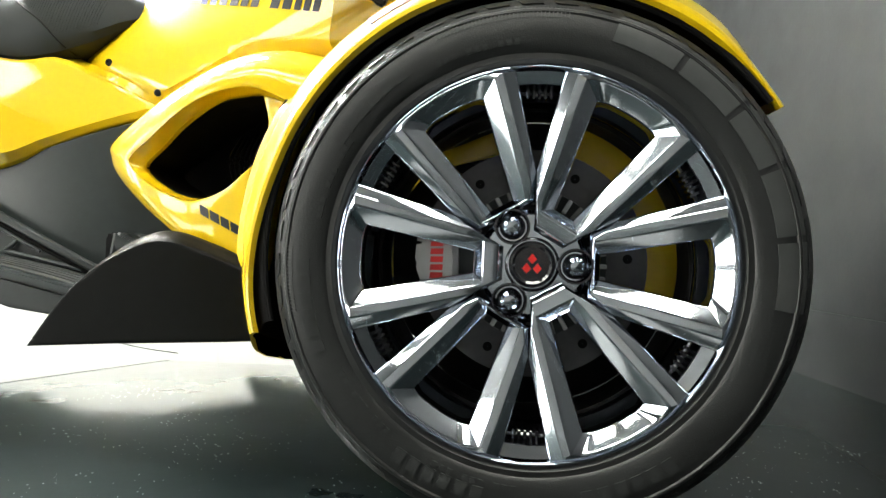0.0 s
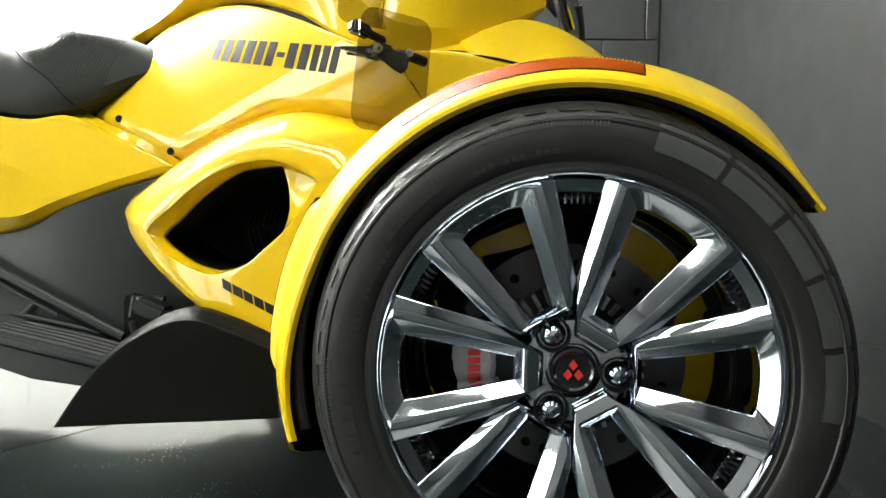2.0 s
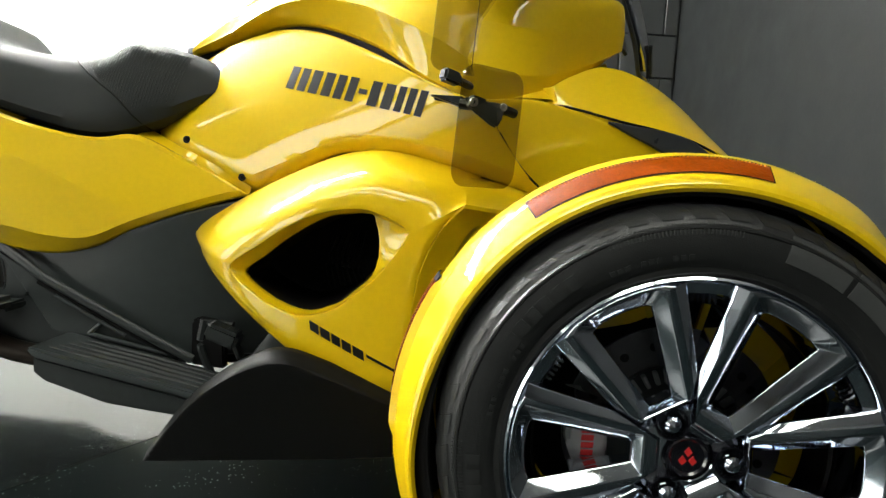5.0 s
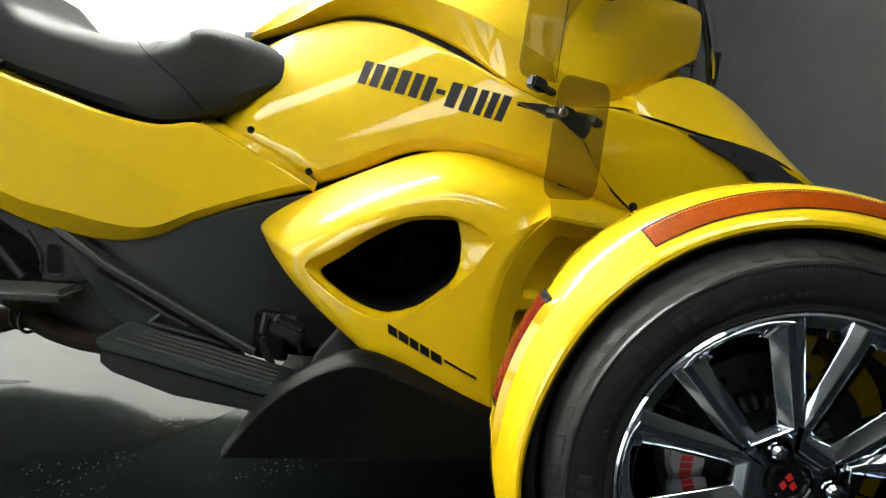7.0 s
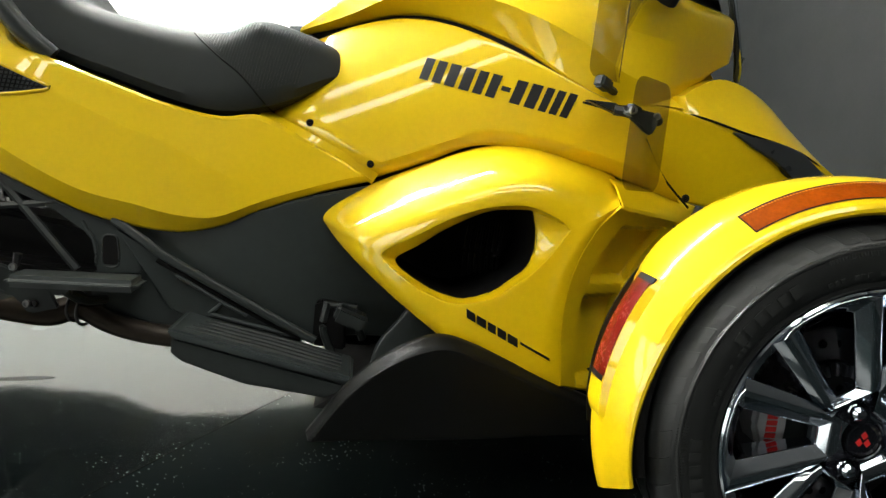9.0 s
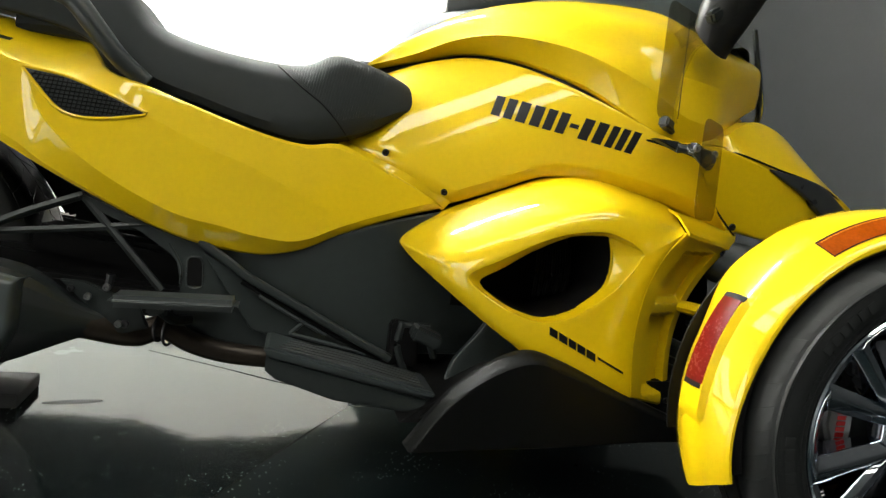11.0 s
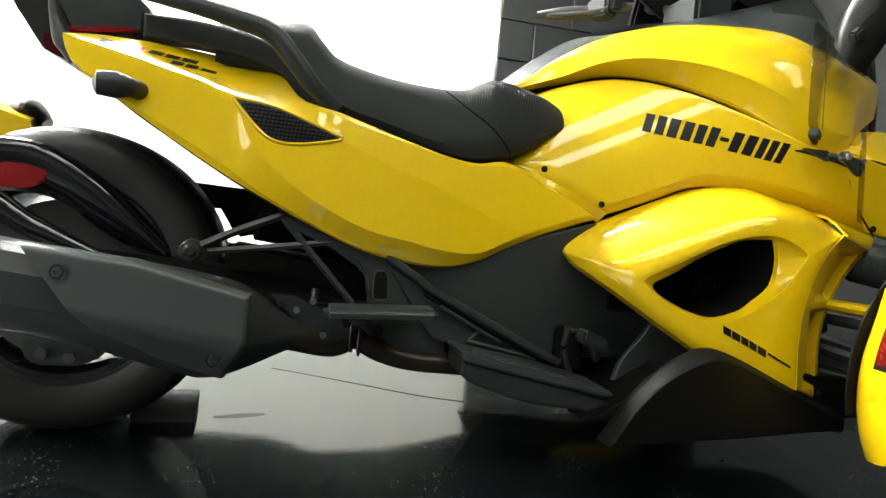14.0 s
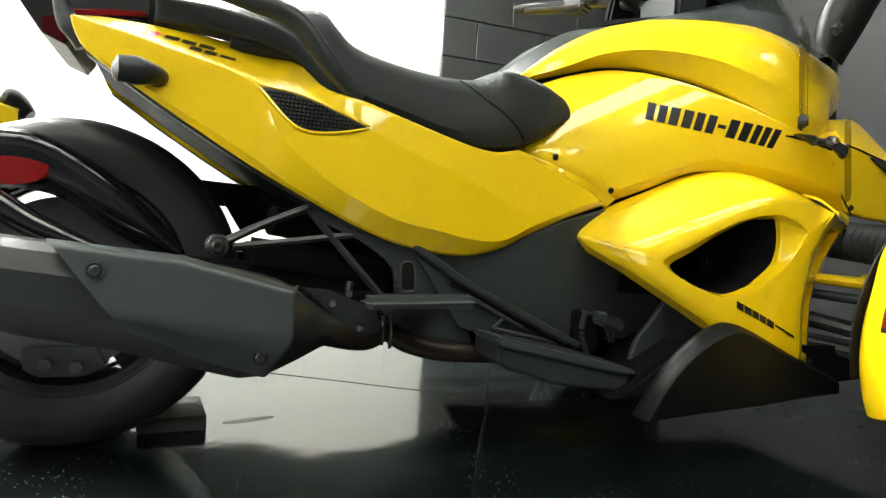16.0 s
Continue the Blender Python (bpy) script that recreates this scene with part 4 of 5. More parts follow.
part("cover_trim", merge(tube([(-0.84, 1.194, 0.276), (-0.868, 1.192, 0.25)], 0.004, 8, 6), tube([(-0.868, 1.192, 0.25), (-0.72, 1.19, 0.222)], 0.004, 8, 6)), SHIELD, bike)
part("belly_pan", prism([(-1.1, 0.255), (-0.5, 0.235), (-0.52, 0.195), (-1.06, 0.215)], 1.45, 1.7, 0.006), SHADED, bike)

# ---- footboard, pedal, pegs ----
board = part("footboard", prism([(-0.905, 0.236), (-0.905, 0.205), (-0.885, 0.19), (-0.78, 0.158), (-0.64, 0.142), (-0.612, 0.15), (-0.604, 0.172)], 1.082, 1.2, 0.006), PLASTIC, bike, "ribbed black footboard")
part("edge_strip", prism([(-0.912, 0.247), (-0.905, 0.25), (-0.6, 0.186), (-0.596, 0.176), (-0.62, 0.176), (-0.9, 0.232)], 1.074, 1.2, 0.004), SHIELD, board, "smooth raised edge")
for k in range(5):
    y = 1.102 + k * 0.02
    a, b = -0.885 + 0.006 * k, -0.62
    za, zb = 0.2485 - 0.21 * (a + 0.905), 0.2485 - 0.21 * (b + 0.905)
    part("tread_rib", tube([(a, y, za), ((a + b) / 2, y, (za + zb) / 2 + 0.002), (b, y, zb)], [0.003, 0.0055, 0.004], 8, 16, 1.3), PLASTIC, board)
# upright rib on the cover and the shaped panel ahead of the pedal
part("shield_panel", side_sheet([(-0.485, 0.35), (-0.40, 0.33), (-0.3, 0.3)], [(-0.572, 0.17), (-0.45, 0.16), (-0.3, 0.16)], [(-0.485, 0.35), (-0.523, 0.284), (-0.557, 0.234), (-0.572, 0.17)], [(-0.3, 0.3), (-0.3, 0.16)], lambda x, z: 1.125 + 0.2 * max(0.0, -0.5 - x), 0.006, 0.005, 24, 16), COVER, bike, "black inner shield panel")
pedal = part("brake_pedal", block(0.06, 0.045, 0.03, 0.006, pose(-0.61, 1.165, 0.27, 0, 20, 0)), PLASTIC, bike, "black knurled brake pedal")
part("pedal_housing", prism([(-0.678, 0.285), (-0.67, 0.293), (-0.62, 0.287), (-0.615, 0.2), (-0.678, 0.205)], 1.188, 1.21, 0.004), SHADED, pedal)
part("pedal_arm", merge(tube([(-0.655, 1.19, 0.29), (-0.66, 1.19, 0.24), (-0.64, 1.19, 0.19)], 0.008, 8, 12), tube([(-0.655, 1.19, 0.285), (-0.6, 1.185, 0.285)], 0.006, 8, 6), tube([(-0.6, 1.18, 0.26), (-0.585, 1.185, 0.225)], 0.008, 8, 6)), PLASTIC, pedal)
for i in range(3):
    for j in range(4):
        part("stud", block(0.008, 0.006, 0.006, 0.001, pose(-0.63 + 0.013 * j, 1.152 + 0.012 * i, 0.289 - 0.0045 * j)), STEEL, pedal)
peg = part("passenger_peg", block(0.205, 0.07, 0.021, 0.0095, pose(-1.062, 1.1, 0.312, 0, -2, 0), 5), PEG, bike, "grey-topped passenger foot peg")
part("peg_foot", merge(block(0.035, 0.05, 0.016, 0.004, pose(-1.095, 1.14, 0.288)), block(0.1, 0.06, 0.016, 0.004, pose(-1.04, 1.175, 0.298)), tube([(-1.09, 1.12, 0.29), (-1.07, 1.15, 0.268), (-1.05, 1.19, 0.262)], 0.009, 10, 12)), PLASTIC, peg)

part("engine_sump", prism([(-0.97, 0.225), (-0.9, 0.205), (-0.7, 0.195), (-0.5, 0.19), (-0.5, 0.26), (-0.97, 0.28)], 1.25, 1.72, 0.01), SHADED, bike)
part("side_plate", prism([(-1.08, 0.305), (-1.0, 0.385), (-0.94, 0.345), (-0.9, 0.21), (-0.95, 0.2), (-1.04, 0.216), (-1.085, 0.25)], 1.215, 1.222, 0.006), COVER, bike)

# ---- swing-arm frame ----
arm = part("subframe", tube([(-1.41, 1.2, 0.39), (-1.33, 1.21, 0.432), (-1.25, 1.215, 0.468)], 0.0085, 6, 8, 0.9), PLASTIC, bike, "black cast subframe braces")
for p, r in (([(-1.25, 1.215, 0.466), (-1.18, 1.212, 0.39), (-1.105, 1.205, 0.31)], 0.0075), ([(-1.38, 1.205, 0.39), (-1.27, 1.212, 0.406), (-1.14, 1.215, 0.427)], 0.0068)):
    part("brace", tube(p, r, 6, 8, 0.9), PLASTIC, arm)
part("brace_rib", tube([(-1.395, 1.193, 0.396), (-1.33, 1.2, 0.432), (-1.255, 1.205, 0.466)], 0.003, 6, 10), COVER, arm)
plate = part("frame_plate", prism([(-1.253, 0.473), (-1.166, 0.441), (-1.098, 0.428), (-1.051, 0.409), (-1.015, 0.385), (-0.964, 0.348), (-0.997, 0.308), (-1.073, 0.304), (-1.081, 0.366), (-1.098, 0.38), (-1.148, 0.416), (-1.218, 0.441), (-1.251, 0.458)], 1.21, 1.222, 0.003), COVER, arm, "cast grey-black frame plate")
slot = [(-1.065, 0.367), (-1.061, 0.375), (-1.046, 0.376), (-1.039, 0.368), (-1.036, 0.323), (-1.062, 0.322)]
part("slot", prism(slot, 1.2085, 1.2105, 0.0), SHADED, plate, "dark upright slot")
part("slot_rim", tube([(x, 1.21, z) for x, z in slot + slot[:1]], 0.0022, 6, 36), COVER, plate)
part("plate_rib", tube([(slot[-1][0] - 0.012, 1.208, 0.318), (slot[0][0] - 0.011, 1.208, slot[0][1] - 0.01), (slot[0][0] - 0.035, 1.209, slot[0][1] + 0.03)], 0.0028, 6, 12), COVER, plate)
for x, z in ((-1.211, 0.3), (-1.159, 0.256), (-1.182, 0.318)):
    part("bolt", peg_bolt(x, 1.143, z, 0.0065, 0.006), STEEL, arm, "small steel bolt")
part("stay_stud", tube([(-1.182, 1.15, 0.318), (-1.179, 1.15, 0.34)], [0.006, 0.0075], 8, 6), DISC, arm)
pv = lathe([(0.017, 1.175), (0.02, 1.18), (0.021, 1.215), (0.0005, 1.215), (0.0005, 1.17), (0.011, 1.17), (0.013, 1.175)], 24)
pv.transform(pose(-1.407, 0, 0.39))
part("pivot", pv, PLASTIC, arm, "round rubber pivot bush")
part("bolt", peg_bolt(-1.407, 1.17, 0.39, 0.01, 0.006), BROWNED, arm, "rusty pivot bolt")
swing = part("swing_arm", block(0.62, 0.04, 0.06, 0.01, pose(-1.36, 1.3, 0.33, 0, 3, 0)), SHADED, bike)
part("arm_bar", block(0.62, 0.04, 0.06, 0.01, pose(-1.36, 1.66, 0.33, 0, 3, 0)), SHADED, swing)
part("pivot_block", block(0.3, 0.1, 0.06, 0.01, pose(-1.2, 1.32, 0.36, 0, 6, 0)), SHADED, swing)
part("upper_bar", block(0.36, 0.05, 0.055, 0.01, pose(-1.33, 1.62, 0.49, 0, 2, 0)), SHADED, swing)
# two plain dark shapes added to block the white wall behind the braces
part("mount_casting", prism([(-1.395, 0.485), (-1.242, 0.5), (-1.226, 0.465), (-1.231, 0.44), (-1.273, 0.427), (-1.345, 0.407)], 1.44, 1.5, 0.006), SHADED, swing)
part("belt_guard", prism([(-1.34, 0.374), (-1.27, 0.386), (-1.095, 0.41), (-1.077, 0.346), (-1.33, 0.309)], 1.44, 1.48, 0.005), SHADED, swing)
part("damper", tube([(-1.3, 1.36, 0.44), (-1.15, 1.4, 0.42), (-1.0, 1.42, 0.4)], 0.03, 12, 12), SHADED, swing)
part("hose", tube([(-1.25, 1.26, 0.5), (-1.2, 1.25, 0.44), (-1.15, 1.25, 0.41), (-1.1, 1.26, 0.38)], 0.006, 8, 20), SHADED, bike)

# ---- exhaust ----
m_top = height_on([(-1.95, 0.42), (-1.703, 0.395), (-1.52, 0.376), (-1.381, 0.359), (-1.3, 0.338), (-1.222, 0.285), (-1.17, 0.262)])
m_bot = height_on([(-1.95, 0.29), (-1.698, 0.247), (-1.567, 0.226), (-1.423, 0.19), (-1.343, 0.178), (-1.222, 0.225), (-1.17, 0.238)])
m_mid = height_on([(-1.95, 1.07), (-1.7, 1.066), (-1.45, 1.055), (-1.34, 1.056), (-1.28, 1.08), (-1.22, 1.125), (-1.17, 1.155)])
rings = []
for x in list(np.linspace(-1.95, -1.34, 22)) + list(np.linspace(-1.32, -1.17, 14)):
    zt, zb, y = m_top(x), m_bot(x), m_mid(x)
    h = zt - zb
    w = 0.15 * min(1, h / 0.16)
    rings.append([(x, y + w * a, zb + h * b) for a, b in ((0.42, 1.0), (0.24, 0.985), (0.1, 0.9), (0.02, 0.74), (0.0, 0.70), (0.0, 0.36), (0.02, 0.32), (0.16, 0.08), (0.22, 0.03), (0.5, 0.0), (0.8, 0.06), (0.98, 0.3), (1.0, 0.6), (0.9, 0.88), (0.7, 0.98))])
muffler = part("muffler", skin(rings), MUFFLER, bike, "satin black exhaust muffler", 22)
# heat shield: top chamfer, flat face and a lower facet, cut off square at the cone
K_ROWS = [[(-1.646, 0.395), (-1.464, 0.38), (-1.292, 0.337)], [(-1.637, 0.388), (-1.461, 0.371), (-1.298, 0.331)], [(-1.556, 0.289), (-1.433, 0.27), (-1.298, 0.251)], [(-1.526, 0.252), (-1.433, 0.217), (-1.332, 0.186)]]
K_DEPTH = (-0.002, -0.016, -0.027, 0.018)
P = []
for u in np.linspace(0, 1, 31):
    col = []
    for row, d in zip(K_ROWS, K_DEPTH):
        x, z = (float(np.interp(u, (0, 0.5, 1), [p[k] for p in row])) for k in (0, 1))
        col.append(np.array((x, m_mid(min(x, -1.34)) + d, z)))
    P.append([a * (1 - t) + b * t for a, b, n in zip(col, col[1:], (5, 16, 10)) for t in np.arange(n) / n] + [col[-1]])
for dx, dy in ((0.004, 0.0012), (0.007, 0.005), (0.0085, 0.012), (0.009, 0.03)):
    P.append([p + np.array((dx, dy, 0)) for p in P[30]])
P = np.array(P)
for _ in range(4):
    P[:, 1:-1] = (P[:, :-2] + 2 * P[:, 1:-1] + P[:, 2:]) / 4
part("heat_shield", grid_solid(P, 0.007), SHIELD, muffler, "bolted satin black heat shield", 40)
for (x, z), y in (((-1.578, 0.353), 1.036), ((-1.34, 0.223), 1.048)):
    bolt = part("bolt", peg_bolt(x, y, z, 0.0085, 0.005), DISC, muffler, "dark steel bolt")
    cup = lathe([(0.0125, y - 0.0015), (0.0125, y + 0.004), (0.009, y + 0.004), (0.009, y - 0.0005)], 20)
    cup.transform(pose(x, 0, z))
    part("washer", cup, MUFFLER, bolt)
part("hanger", prism([(-1.262, 0.325), (-1.22, 0.325), (-1.13, 0.29), (-1.11, 0.25), (-1.16, 0.235), (-1.2, 0.27)], 1.15, 1.158, 0.003), PLASTIC, muffler)
part("bolt", peg_bolt(-1.24, 1.149, 0.311, 0.006, 0.005), DISC, muffler)
part("bolt", peg_bolt(-1.15, 1.149, 0.255, 0.007, 0.005), DISC, muffler)
part("exhaust_pipe", tube([(-1.22, 1.16, 0.252), (-1.14, 1.185, 0.232), (-1.095, 1.195, 0.243), (-1.045, 1.2, 0.219), (-0.985, 1.2, 0.204), (-0.897, 1.205, 0.197), (-0.8, 1.22, 0.19)], [0.03, 0.026, 0.02, 0.02, 0.02, 0.019, 0.019], 16, 50), BROWNED, bike, "heat-browned exhaust pipe")
for dx in (0.0, 0.016):
    part("clamp", tube([(-1.1 + dx + 0.006 * math.cos(a), 1.195 + 0.026 * math.cos(a), 0.244 - 0.4 * dx + 0.026 * math.sin(a)) for a in np.linspace(0, 2 * math.pi, 20)], 0.003, 8, 30, 1.0, (1, 0, 0.2)), DISC, bike, "steel pipe clamp")
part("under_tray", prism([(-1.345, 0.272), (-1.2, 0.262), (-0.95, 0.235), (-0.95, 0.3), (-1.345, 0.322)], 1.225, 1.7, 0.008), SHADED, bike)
# unseen block added on the far side to cut off the white wall's reflection in the floor
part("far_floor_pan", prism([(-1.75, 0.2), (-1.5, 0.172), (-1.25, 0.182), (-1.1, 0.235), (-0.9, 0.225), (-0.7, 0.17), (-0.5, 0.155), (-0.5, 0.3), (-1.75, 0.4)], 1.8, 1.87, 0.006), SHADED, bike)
part("hanger_bolt", tube([(-1.2, 1.17, 0.3), (-1.2, 1.17, 0.335)], 0.006, 6, 4), DISC, bike, "upright bolt")


# ---- front wheel ----
HUB = pose(0.055, 0.675, 0.276) @ pose(0, 0, 0, 0, 0, -3.4)


def placed(bm, m=HUB):
    bm.transform(m)
    return bm


ridge = lambda r: float(np.interp(r, [0.04, 0.06, 0.09, 0.155, 0.19, 0.2], [0.0225, 0.0195, 0.013, 0.002, -0.003, -0.0025]))


def pocket_ring(inner, corner, arc, drop, knee=None, arc_y=-0.001):
    """A loop round one opening of the wheel: up one side, along the rim, back down, along the hub. Rows of x, y, z with the opening on the x axis."""
    (e0, s0), (rad, phi) = inner, corner
    tip = (rad * math.cos(radians(phi)), rad * math.sin(radians(phi)))
    line = [inner] + ([knee] if knee else [(e0 + (tip[0] - e0) * 0.35, s0 + (tip[1] - s0) * 0.35)]) + [tip]
    up = []
    for a, b in zip(line, line[1:]):
        up += [(a[0] + (b[0] - a[0]) * t, a[1] + (b[1] - a[1]) * t) for t in np.arange(6) / 6]
    up.append(tip)
    side = [(e, ridge(math.hypot(e, q)) + drop, q) for e, q in up]
    bow = []
    for t in np.linspace(-1, 1, 15)[1:-1]:
        f = min(1.0, (1 - abs(t)) * 5)
        rr = rad + (arc - rad) * f
        yy = (ridge(rad) + drop) * (1 - f) + (arc_y + drop) * f
        bow.append((rr * math.cos(radians(phi * t)), yy, rr * math.sin(radians(phi * t))))
    low = [(e, y, -q) for e, y, q in side]
    hub = [(e0, ridge(math.hypot(e0, s0)) + drop, s0 * t) for t in (0.6, 0.2, -0.2, -0.6)]
    return np.array(low + bow + side[::-1] + hub)


def pocket(short):
    """The rings of one opening's frame from the gap beside it over the ridge into the opening; short where a lug nut sits."""
    d = 0.0115 if short else 0.0
    edge = pocket_ring((0.03 + 2.4 * d, (0.03 + 2.4 * d) * 0.577), (0.1965, 22.8), 0.1985, 0.0075, (0.084, 0.0484), 0.0)
    r2 = pocket_ring((0.036 + 2.1 * d, 0.0178 + 0.95 * d), (0.1945, 18.9), 0.1968, 0.0, (0.06 + 1.1 * d, 0.0328 + 0.35 * d), -0.0005)
    r1 = pocket_ring((0.0505 + d, 0.0225 + 0.23 * d), (0.1915, 16.2), 0.1945, 0.0, None, -0.0005)
    mouth = pocket_ring((0.0615 + 0.7 * d, 0.0108 + 0.15 * d), (0.176, 10.9), 0.1785, 0.012, None, 0.002)
    base, well = edge.copy(), mouth.copy()
    base[:, 1], well[:, 1] = 0.052, 0.052
    chain = [base, edge, r2, r1, mouth, well]
    out = [base]
    for p, q, r, cut in zip(chain, chain[1:], chain[2:], (0.0026, 0.0018, 0.0024, 0.0022)):
        back, on = p - q, r - q
        lb, lo = np.linalg.norm(back, axis=1, keepdims=True), np.linalg.norm(on, axis=1, keepdims=True)
        a, b = q + back * np.minimum(cut / lb, 0.4), q + on * np.minimum(cut / lo, 0.4)
        for t in (0, 0.12, 0.37, 0.63, 0.88, 1):
            out.append(a * (1 - t) ** 2 + q * 2 * t * (1 - t) + b * t * t)
    return out + [well]


def stretch(rings, i0, i1, m):
    """One stretch of a pocket's rings as a shell, turned into place."""
    n = len(rings[0])
    bm = skin([[r[i % n] for i in range(i0, i1 + 1)] for r in rings], False, False)
    bm.transform(m)
    return placed(bm)


wheel = part("front_wheel", placed(lathe([(0.2025, 0.002), (0.2035, 0.006), (0.2035, 0.014), (0.2, 0.02), (0.192, 0.17), (0.182, 0.17), (0.170, 0.062), (0.1705, 0.052), (0.181, 0.026), (0.1825, 0.016), (0.184, 0.012), (0.196, 0.007), (0.1985, 0.002), (0.2, 0.0)], 128)), CHROME, bike, "chrome multi-spoke front wheel", 30)
# barrel in the near-black, the shade behind the spokes put into its colour
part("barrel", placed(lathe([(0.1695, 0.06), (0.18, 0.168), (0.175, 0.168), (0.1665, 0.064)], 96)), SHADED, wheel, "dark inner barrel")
for k in range(6):
    rings = pocket(k % 2 == 0)
    turn = pose(0, 0, 0, 0, -60 * k, 0)
    for name, i0, i1 in (("spoke", 0, 12), ("rim_facet", 12, 26), ("spoke", 26, 38), ("web", 38, 43)):
        part(name, stretch(rings, i0, i1, turn), CHROME, wheel, sharp=26)
    fins = merge(*[block(0.013, 0.014, 0.0035, 0.001, pose(0.178, 0.03, -0.012 + 0.006 * j), 1) for j in range(5)], block(0.012, 0.012, 0.042, 0.002, pose(0.182, 0.036, 0), 1))
    fins.transform(pose(0, 0, 0, 0, -60 * k - 30, 0))
    part("fin_block", placed(fins), GLOSS, wheel, "dark ribbed fin block")
part("hub_plate", placed(lathe([(0.0005, 0.038), (0.0255, 0.038), (0.0265, 0.0315), (0.0285, 0.0300), (0.052, 0.0305), (0.058, 0.036), (0.06, 0.06), (0.0005, 0.06)], 72)), CHROME, wheel)
cap = part("centre_cap", placed(lathe([(0.0005, 0.028), (0.018, 0.028), (0.0205, 0.026), (0.023, 0.0265), (0.0245, 0.03), (0.0245, 0.04), (0.0005, 0.04)], 48)), GLOSS, wheel, "black centre cap with red mark")
gem = []
for x, z in ((0.0, 0.0055), (-0.0055, -0.0045), (0.0055, -0.0045)):
    gem.append(prism([(x, z + 0.006), (x + 0.0045, z), (x, z - 0.005), (x - 0.0045, z)], 0.0268, 0.029, 0.0))
part("mark", placed(merge(*gem)), REDPAINT, cap, "small red mark")
for k in range(3):
    a = radians(120 * k)
    x, z = 0.044 * math.cos(a), 0.044 * math.sin(a)
    cup = lathe([(0.0185, 0.018), (0.0185, 0.036), (0.015, 0.036), (0.015, 0.022), (0.0165, 0.018)], 28)
    cup.transform(pose(x, 0, z))
    lug_cup = part("lug_recess", placed(cup), GLOSS, wheel)
    nut = lathe([(0.0005, 0.009), (0.006, 0.010), (0.009, 0.014), (0.010, 0.02), (0.0135, 0.024), (0.0135, 0.034), (0.0005, 0.034)], 6 * 3)
    nut.transform(pose(x, 0, z))
    part("lug_nut", placed(nut), CHROME, wheel, "chrome lug nut", 25)

tyre = part("tyre", placed(lathe([(0.2005, 0.02), (0.2025, 0.006), (0.207, 0.001), (0.213, 0.0015), (0.2145, 0.0), (0.217, -0.001), (0.222, -0.003), (0.24, -0.004), (0.252, -0.001), (0.2535, -0.0025), (0.256, -0.002), (0.258, 0.002), (0.266, 0.008), (0.273, 0.018), (0.2775, 0.032), (0.279, 0.05),
                                  (0.279, 0.056), (0.273, 0.057), (0.273, 0.063), (0.2795, 0.064), (0.2795, 0.102), (0.273, 0.103), (0.273, 0.109), (0.279, 0.110), (0.2775, 0.134), (0.272, 0.15), (0.258, 0.164), (0.235, 0.168), (0.205, 0.165), (0.2, 0.15)], 160)), RUBBER, bike, "black radial tyre", 24)


def tyre_y(r):
    return float(np.interp(r, [0.207, 0.222, 0.24, 0.252, 0.258, 0.266, 0.273, 0.2775], [0.001, -0.003, -0.004, -0.001, 0.002, 0.008, 0.018, 0.032]))


def wall_mark(a0, a1, r0, r1, lift=0.0014, n=6):
    """A raised patch on the tyre's sidewall between two angles and two radii."""
    P = np.zeros((n, 4, 3))
    for i in range(n):
        for j in range(4):
            a, r = radians(a0 + (a1 - a0) * i / (n - 1)), r0 + (r1 - r0) * j / 3
            P[i, j] = (r * math.cos(a), tyre_y(r) - lift, r * math.sin(a))
    return placed(grid_solid(P, 0.001))


# moulded blocks and bars of the sidewall
marks = []
for a0, a1 in ((57, 73), (40.5, 55.5), (25.5, 39), (9, 24), (-8, 7.5)):
    marks.append(wall_mark(a0, a1, 0.233, 0.262, 0.0012, 12))
for bm in marks:
    part("sidewall_block", bm, RUBBER_MARK, tyre)
marks = []
for base in (-52, -100, 150, 205):
    for k in range(6):
        marks.append(wall_mark(base - 4.2 * k, base - 4.2 * k - 2.8, 0.228, 0.243, 0.0018, 3))
for base in (118, 170, 232, 268):
    for k in range(12):
        if k % 4 != 3:
            marks.append(wall_mark(base - 2.1 * k, base - 2.1 * k - 1.3, 0.221, 0.2265, 0.0016, 3))
part("sidewall_relief", merge(*marks), RELIEF, tyre, "raised rubber bars")["kind"] = "stuff"
hatch = []
for base in (100, 178, 84):
    for k in range(18):
        hatch.append(wall_mark(base + 0.9 * k, base + 0.9 * k + 0.4, 0.247, 0.259, 0.0016, 2))
part("sidewall_hatching", merge(*hatch), RELIEF, tyre)["kind"] = "stuff"
for k in range(48):
    a = 360 / 48 * k
    Q = np.zeros((3, 6, 3))
    for i in range(3):
        for j in range(6):
            r, y = np.interp(j / 5, [0, 0.35, 0.7, 1], [0.263, 0.2705, 0.2768, 0.2792]), np.interp(j / 5, [0, 0.35, 0.7, 1], [0.0045, 0.0135, 0.0285, 0.046])
            t = radians(a + 4.6 * i / 2 + 3.5 * j / 5)
            Q[i, j] = ((r + 0.0005) * math.cos(t), y - 0.0003, (r + 0.0005) * math.sin(t))
    part("tread_block", placed(grid_solid(Q, 0.002)), RUBBER, tyre)

